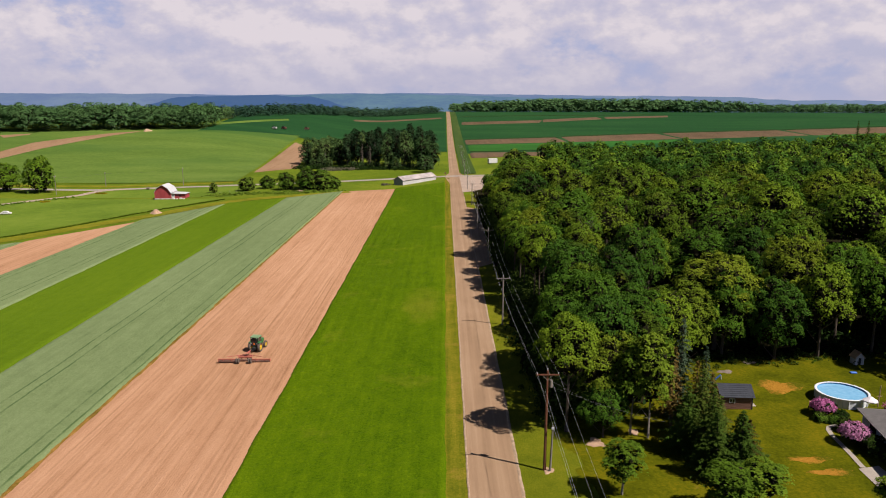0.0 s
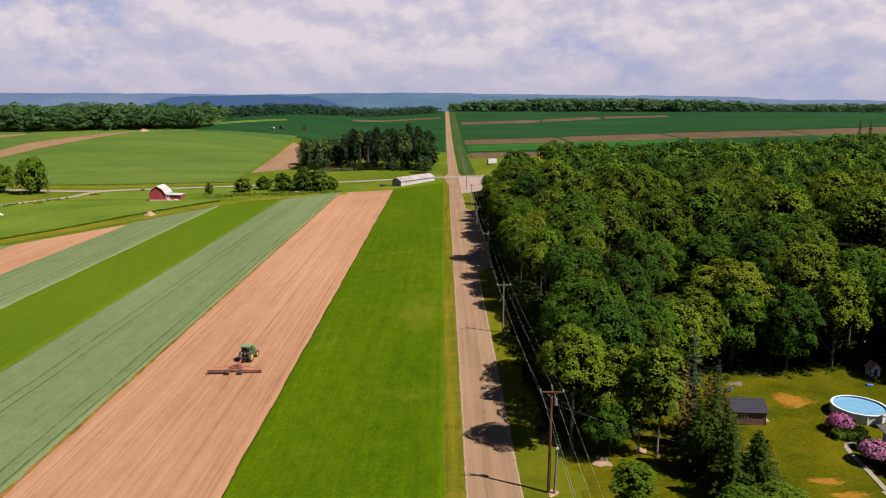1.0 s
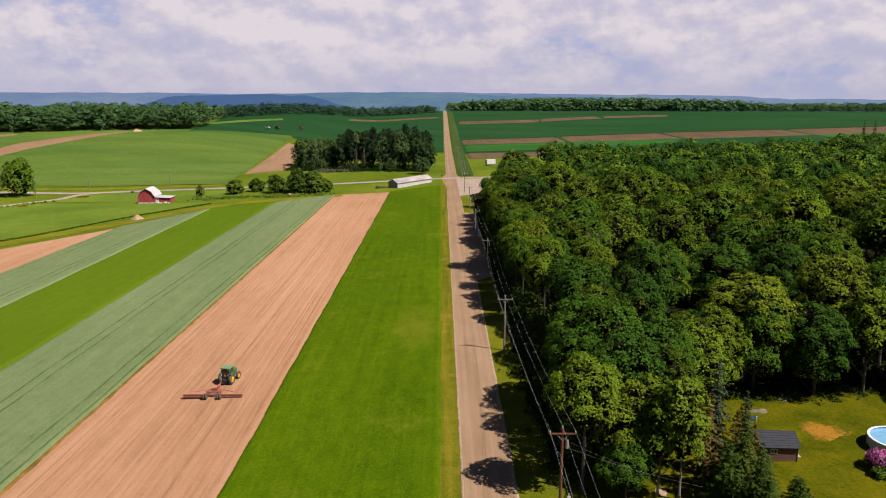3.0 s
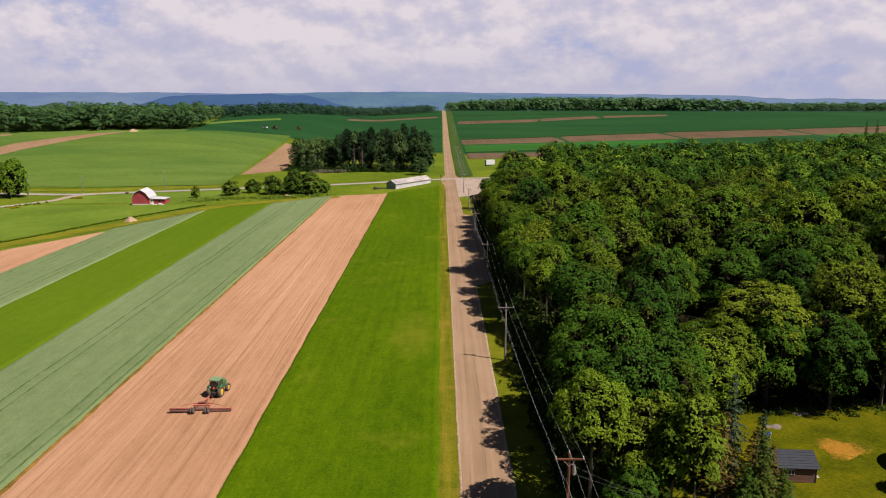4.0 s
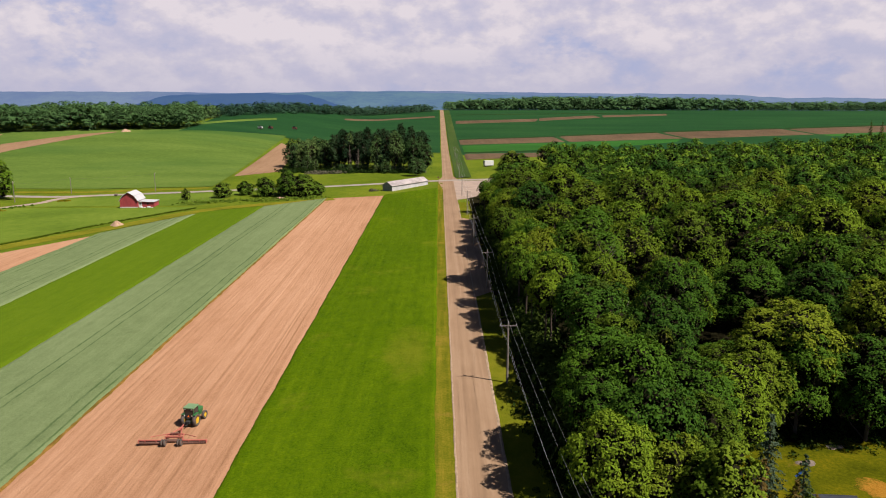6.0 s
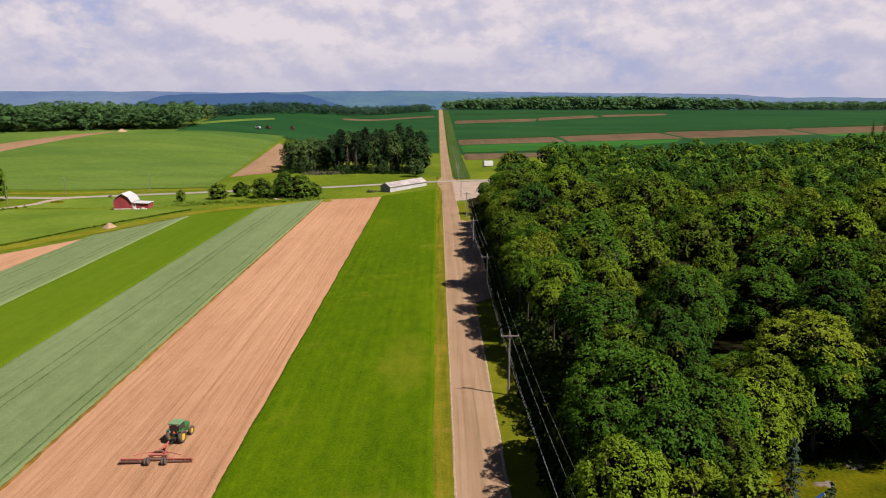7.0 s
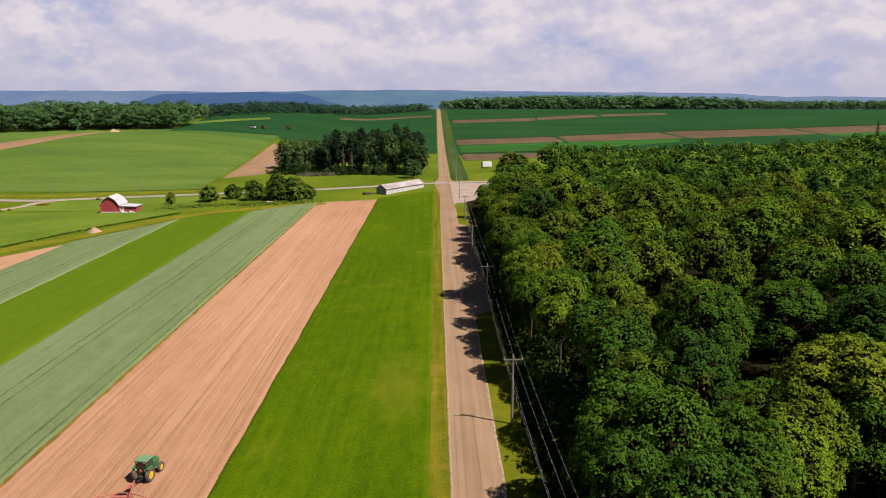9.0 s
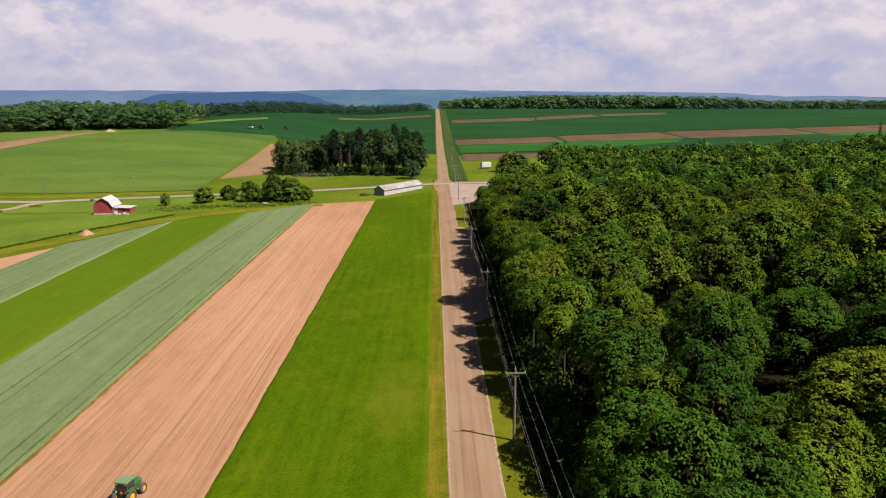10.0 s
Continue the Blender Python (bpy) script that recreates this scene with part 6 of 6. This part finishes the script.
house(46.3, 79.2, -9)
p = thing("wooden_post", 51.7, 85.2, label="tall bare wooden post beside the pool", category="post")
part("post", rod(bmesh.new(), (0, 0, 0), (0.1, 0, 2.9), 0.07, 0.06), M["sand"], p)
part("crosspiece", boxed(0.06, 0, 1.5, 0.7, 0.06, 0.08, 0.01), M["sand"], p)
p = thing("flower_pot", 52.0, 84.0, label="clay pot with pink flowers beside the pool", category="flower pot")
part("pot", rod(bmesh.new(), (0, 0, 0), (0, 0, 0.5), 0.2, 0.28, 14), M["sand"], p)
fv, ff = leaf_quads(np.random.RandomState(4).normal(0, 0.22, (90, 3)) + np.array([0, 0, 0.75]), np.tile([0, 0, 1.0], (90, 1)), 0.1, np.random.RandomState(5), 0, 0.9)
tagged(new("blossom", mesh_from("blossom", fv, ff, [M["bloom"]])), "pink flowers").parent = p


def playhouse(x, y, turn):
    t = thing("playhouse", x, y, turn=turn, label="small grey gabled playhouse at the wood edge", category="playhouse")
    part("wall", prism(bmesh.new(), [(-0.9, 0), (0.9, 0), (0.9, 1.3), (0, 2.1), (-0.9, 1.3)], 0, 1.8), M["weathered_white"], t)
    for s in (-1, 1):
        part("roof_slope", prism(bmesh.new(), [(s * 1.1, 1.15), (0, 2.15), (0, 2.25), (s * 1.1, 1.27)], -0.15, 1.95), M["sand"], t)
    part("doorway", boxed(0, -0.03, 0.65, 0.5, 0.06, 1.2, 0.01), M["dark"], t)
    return t


playhouse(57.4, 99.6, 4).scale = (0.72, 0.72, 0.9)
p = thing("tarpaulin", 54.9, 96.6, label="crumpled blue tarpaulin on the ground by the playhouse", category="tarp")
part("sheet", boxed(0, 0, 0.12, 0.9, 0.5, 0.24, 0.1), M["blue"], p, smooth=True)
p = thing("plastic_slide", 35.6, 95.5, label="small blue and white plastic slide on the lawn", category="slide")
part("chute", prism(bmesh.new(), [(-0.9, 0), (-0.7, 0), (0.5, 1.1), (0.5, 1.25)], -0.25, 0.25), M["blue"], p)
part("ladder", boxed(0.6, 0, 0.55, 0.12, 0.5, 1.1, 0.03), M["white_paint"], p)
p.scale = (0.6, 0.6, 0.6)


def soft_patch(name, x, y, rx, ry, mat, label, lift=0.10, hump=0.0, seed=1):
    """An uneven bare patch or low heap."""
    r = np.random.RandomState(seed)
    bm = bmesh.new()
    n, rings = 28, 6
    ph = r.uniform(0, 6.28, 4)
    prev = None
    c = bm.verts.new((x, y, gz(x, y) + lift + hump))
    for k in range(1, rings + 1):
        q = k / rings
        cur = []
        for i in range(n):
            a = 2 * math.pi * i / n
            w = 1 + 0.22 * math.sin(3 * a + ph[0]) + 0.12 * math.sin(5 * a + ph[1]) + 0.06 * math.sin(9 * a + ph[2])
            px, py = x + math.cos(a) * rx * q * w, y + math.sin(a) * ry * q * w
            z = gz(px, py) + lift * (1 if k < rings else 0.2) + hump * max(0, 1 - q) ** 1.0 * (1 + 0.2 * math.sin(7 * a + k))
            cur.append(bm.verts.new((px, py, z)))
        for i in range(n):
            if prev is None:
                bm.faces.new((c, cur[i], cur[(i + 1) % n]))
            else:
                bm.faces.new((prev[i], cur[i], cur[(i + 1) % n], prev[(i + 1) % n]))
        prev = cur
    ob = part(name, bm, mat, None, label, True)
    return tagged(ob, category="earth", kind="structure")


soft_patch("dry_patch", 42.7, 92.4, 3.1, 2.4, M["scorched"], "scorched dry patch in the lawn", seed=5)
soft_patch("bare_patch", 14.9, 77.3, 0.95, 1.3, M["sand"], "bare sandy patch under the trees", seed=3)
soft_patch("bare_patch", 19.9, 79.8, 0.6, 0.9, M["sand"], "bare sandy patch at the foot of a tree", seed=4)
soft_patch("earth_heap", 8.6, 71.2, 0.6, 0.7, M["sand"], "trodden earth at the foot of the poles", seed=5)
soft_patch("earth_heap", -111.3, 271, 2.2, 2.2, M["sand"], "heap of sandy earth at the pasture edge", 0.1, 1.6, 6)
soft_patch("earth_heap", -241, 590, 3.4, 2.6, M["sand"], "heap of earth at the wood edge", 0.5, 1.8, 7)
soft_patch("dry_patch", 37, 72.3, 2.6, 0.8, M["scorched"], "dry strip in the lawn", 0.08, 0, 9)
soft_patch("dry_patch", 38, 69.5, 2.6, 0.8, M["scorched"], "dry strip in the lawn", 0.08, 0, 10)


# ================= hedges and roadside scrub =================
def scrub(name, pts, n, spread, h0, h1, mat, label, size=0.22, seed=5):
    """Low uneven scrub along a line, joined."""
    r = np.random.RandomState(seed)
    V, F, o = [], [], 0
    for i in range(n):
        k = r.uniform(0, len(pts) - 1.001)
        a, b = pts[int(k)], pts[int(k) + 1]
        f = k - int(k)
        x = a[0] + (b[0] - a[0]) * f + r.normal(0, spread)
        y = a[1] + (b[1] - a[1]) * f + r.normal(0, spread)
        h = r.uniform(h0, h1)
        m_ = 26
        d = r.normal(0, 1, (m_, 3))
        d[:, 2] = np.abs(d[:, 2])
        d /= np.linalg.norm(d, axis=1, keepdims=True)
        v, q = leaf_quads(d * np.array([h * 0.8, h * 0.8, h]) * r.uniform(0.5, 1.0, m_)[:, None], d, size, r)
        V.append(v + np.array([x, y, gz(x, y)]))
        F.append(q + o)
        o += len(v)
    ob = new(name, mesh_from(name, np.concatenate(V), np.concatenate(F), [mat]))
    return tagged(ob, label, "scrub", kind="stuff")


scrub("hedgerow", [(-158, 208), (-141, 228), (-131, 243.5), (-122, 265), (-114, 281), (-104, 297), (-97, 308)], 900, 0.6, 0.10, 0.32, M["weed_green"], "low rank weeds between pasture and strip fields", 0.22)
scrub("scrub", [(-106, 322), (-90, 326), (-72, 326), (-52, 330)], 260, 2.6, 0.3, 1.2, M["hedge"], "rough weeds and scrub below the bushes", 0.3, 6)
# growth along and inside the wood: its near-black leaves stand in for shade
scrub("undergrowth", [(11.0, 83), (11.2, 110), (11.4, 165)], 520, 1.0, 0.4, 1.5, M["shrub"], "undergrowth along the wood edge, leaves coloured dark for shade", 0.17, 7)
scrub("undergrowth", [(11.4, 165), (11.8, 220), (13.2, 290)], 420, 1.0, 0.5, 1.8, M["shrub"], "undergrowth along the wood edge, leaves coloured dark for shade", 0.24, 12)
scrub("undergrowth", [(12.6, 88), (12.8, 130), (13.2, 200), (14.5, 285)], 620, 1.2, 0.6, 2.6, M["shrub"], "bushy growth under the wood edge, leaves coloured dark for shade", 0.26, 31)
scrub("undergrowth", [(14.2, 86), (14.6, 130), (15.2, 200), (17.0, 285)], 760, 0.9, 2.2, 5.0, M["shrub"], "tall dark growth added in place of shade behind the first trees", 0.36, 44)
scrub("undergrowth", [(19, 88), (18, 130), (20, 200), (30, 260), (40, 200), (30, 120), (60, 110), (45, 170)], 1100, 3.2, 1.0, 3.2, M["shrub"], "dark growth added in place of shade in the gaps of the wood", 0.34, 43)
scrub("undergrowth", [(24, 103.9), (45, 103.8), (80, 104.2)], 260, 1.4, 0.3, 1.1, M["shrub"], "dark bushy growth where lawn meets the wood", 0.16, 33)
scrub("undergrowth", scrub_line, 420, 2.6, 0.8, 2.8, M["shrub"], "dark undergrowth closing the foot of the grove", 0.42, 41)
scrub("brush_heap", [(-72, 431), (-66, 428), (-57, 430)], 90, 2.0, 0.8, 2.2, M["brush_leaf"], "grey-brown brushwood on the grass by the grove", 0.4, 17)
scrub("flowering_weeds", [(-177, 312.4), (-174.8, 313.4)], 14, 0.7, 0.4, 0.8, M["yellow_bloom"], "clump of yellow flowering weeds by the lane", 0.3, 13)
scrub("flowering_weeds", [(-166, 340), (-162.4, 340.6)], 18, 0.7, 0.4, 0.8, M["yellow_bloom"], "clump of yellow flowering weeds by the lane", 0.3, 14)
scrub("weeds", [(-170, 330), (-178, 318), (-190, 300)], 40, 1.2, 0.3, 0.9, M["hedge"], "low weeds beside the farm lane", 0.3, 15)
scrub("scrub", [(-31.5, 347.0), (-30.5, 348.5)], 16, 0.9, 0.5, 1.3, M["brush_leaf"], "grey-green scrub beside the long shed", 0.3, 16)
for fx, fy in ((-104, 327), (-101, 331), (-97.5, 330)):
    p = thing("fence_post", fx, fy, label="weathered wooden fence post in the scrub", category="fence post")
    part("post", rod(bmesh.new(), (0, 0, -0.2), (0, 0, 1.4), 0.09, 0.07), M["pole_wood"], p)
p = thing("road_sign", -2.2, 378.5, label="small square sign on a post at the crossroads", category="sign")
part("post", rod(bmesh.new(), (0, 0, -0.2), (0, 0, 2.2), 0.05), M["pole_wood"], p)
part("plate", boxed(0, -0.06, 2.1, 0.75, 0.03, 0.75, 0.01), M["roller_steel"], p)
p = thing("hay_bale", -147.2, 353.4, label="single round bale on the pasture", category="bale")
part("bale", rod(bmesh.new(), (-0.6, 0, 0.6), (0.6, 0, 0.6), 0.6, n=18), M["brush_pile"], p, smooth=False)
soft_patch("bare_patch", -69, 331, 2.4, 1.2, M["sand"], "bare earth bank below the bushes", 0.15, 0.5, 21)
scrub("undergrowth", [(24, 101), (38, 102.5), (52, 102), (72, 103)], 34, 0.9, 0.2, 0.6, M["leaf"], "low undergrowth at the garden edge of the wood", 0.10, 8)

soft_patch("bare_patch", 42.4, 101.6, 1.1, 0.6, M["brush_pile"], "bare trodden earth at the wood edge", 0.14, 0.1, 31)
soft_patch("bare_patch", 37.6, 98.2, 1.1, 0.6, M["brush_pile"], "bare trodden earth at the wood edge", 0.12, 0.1, 32)
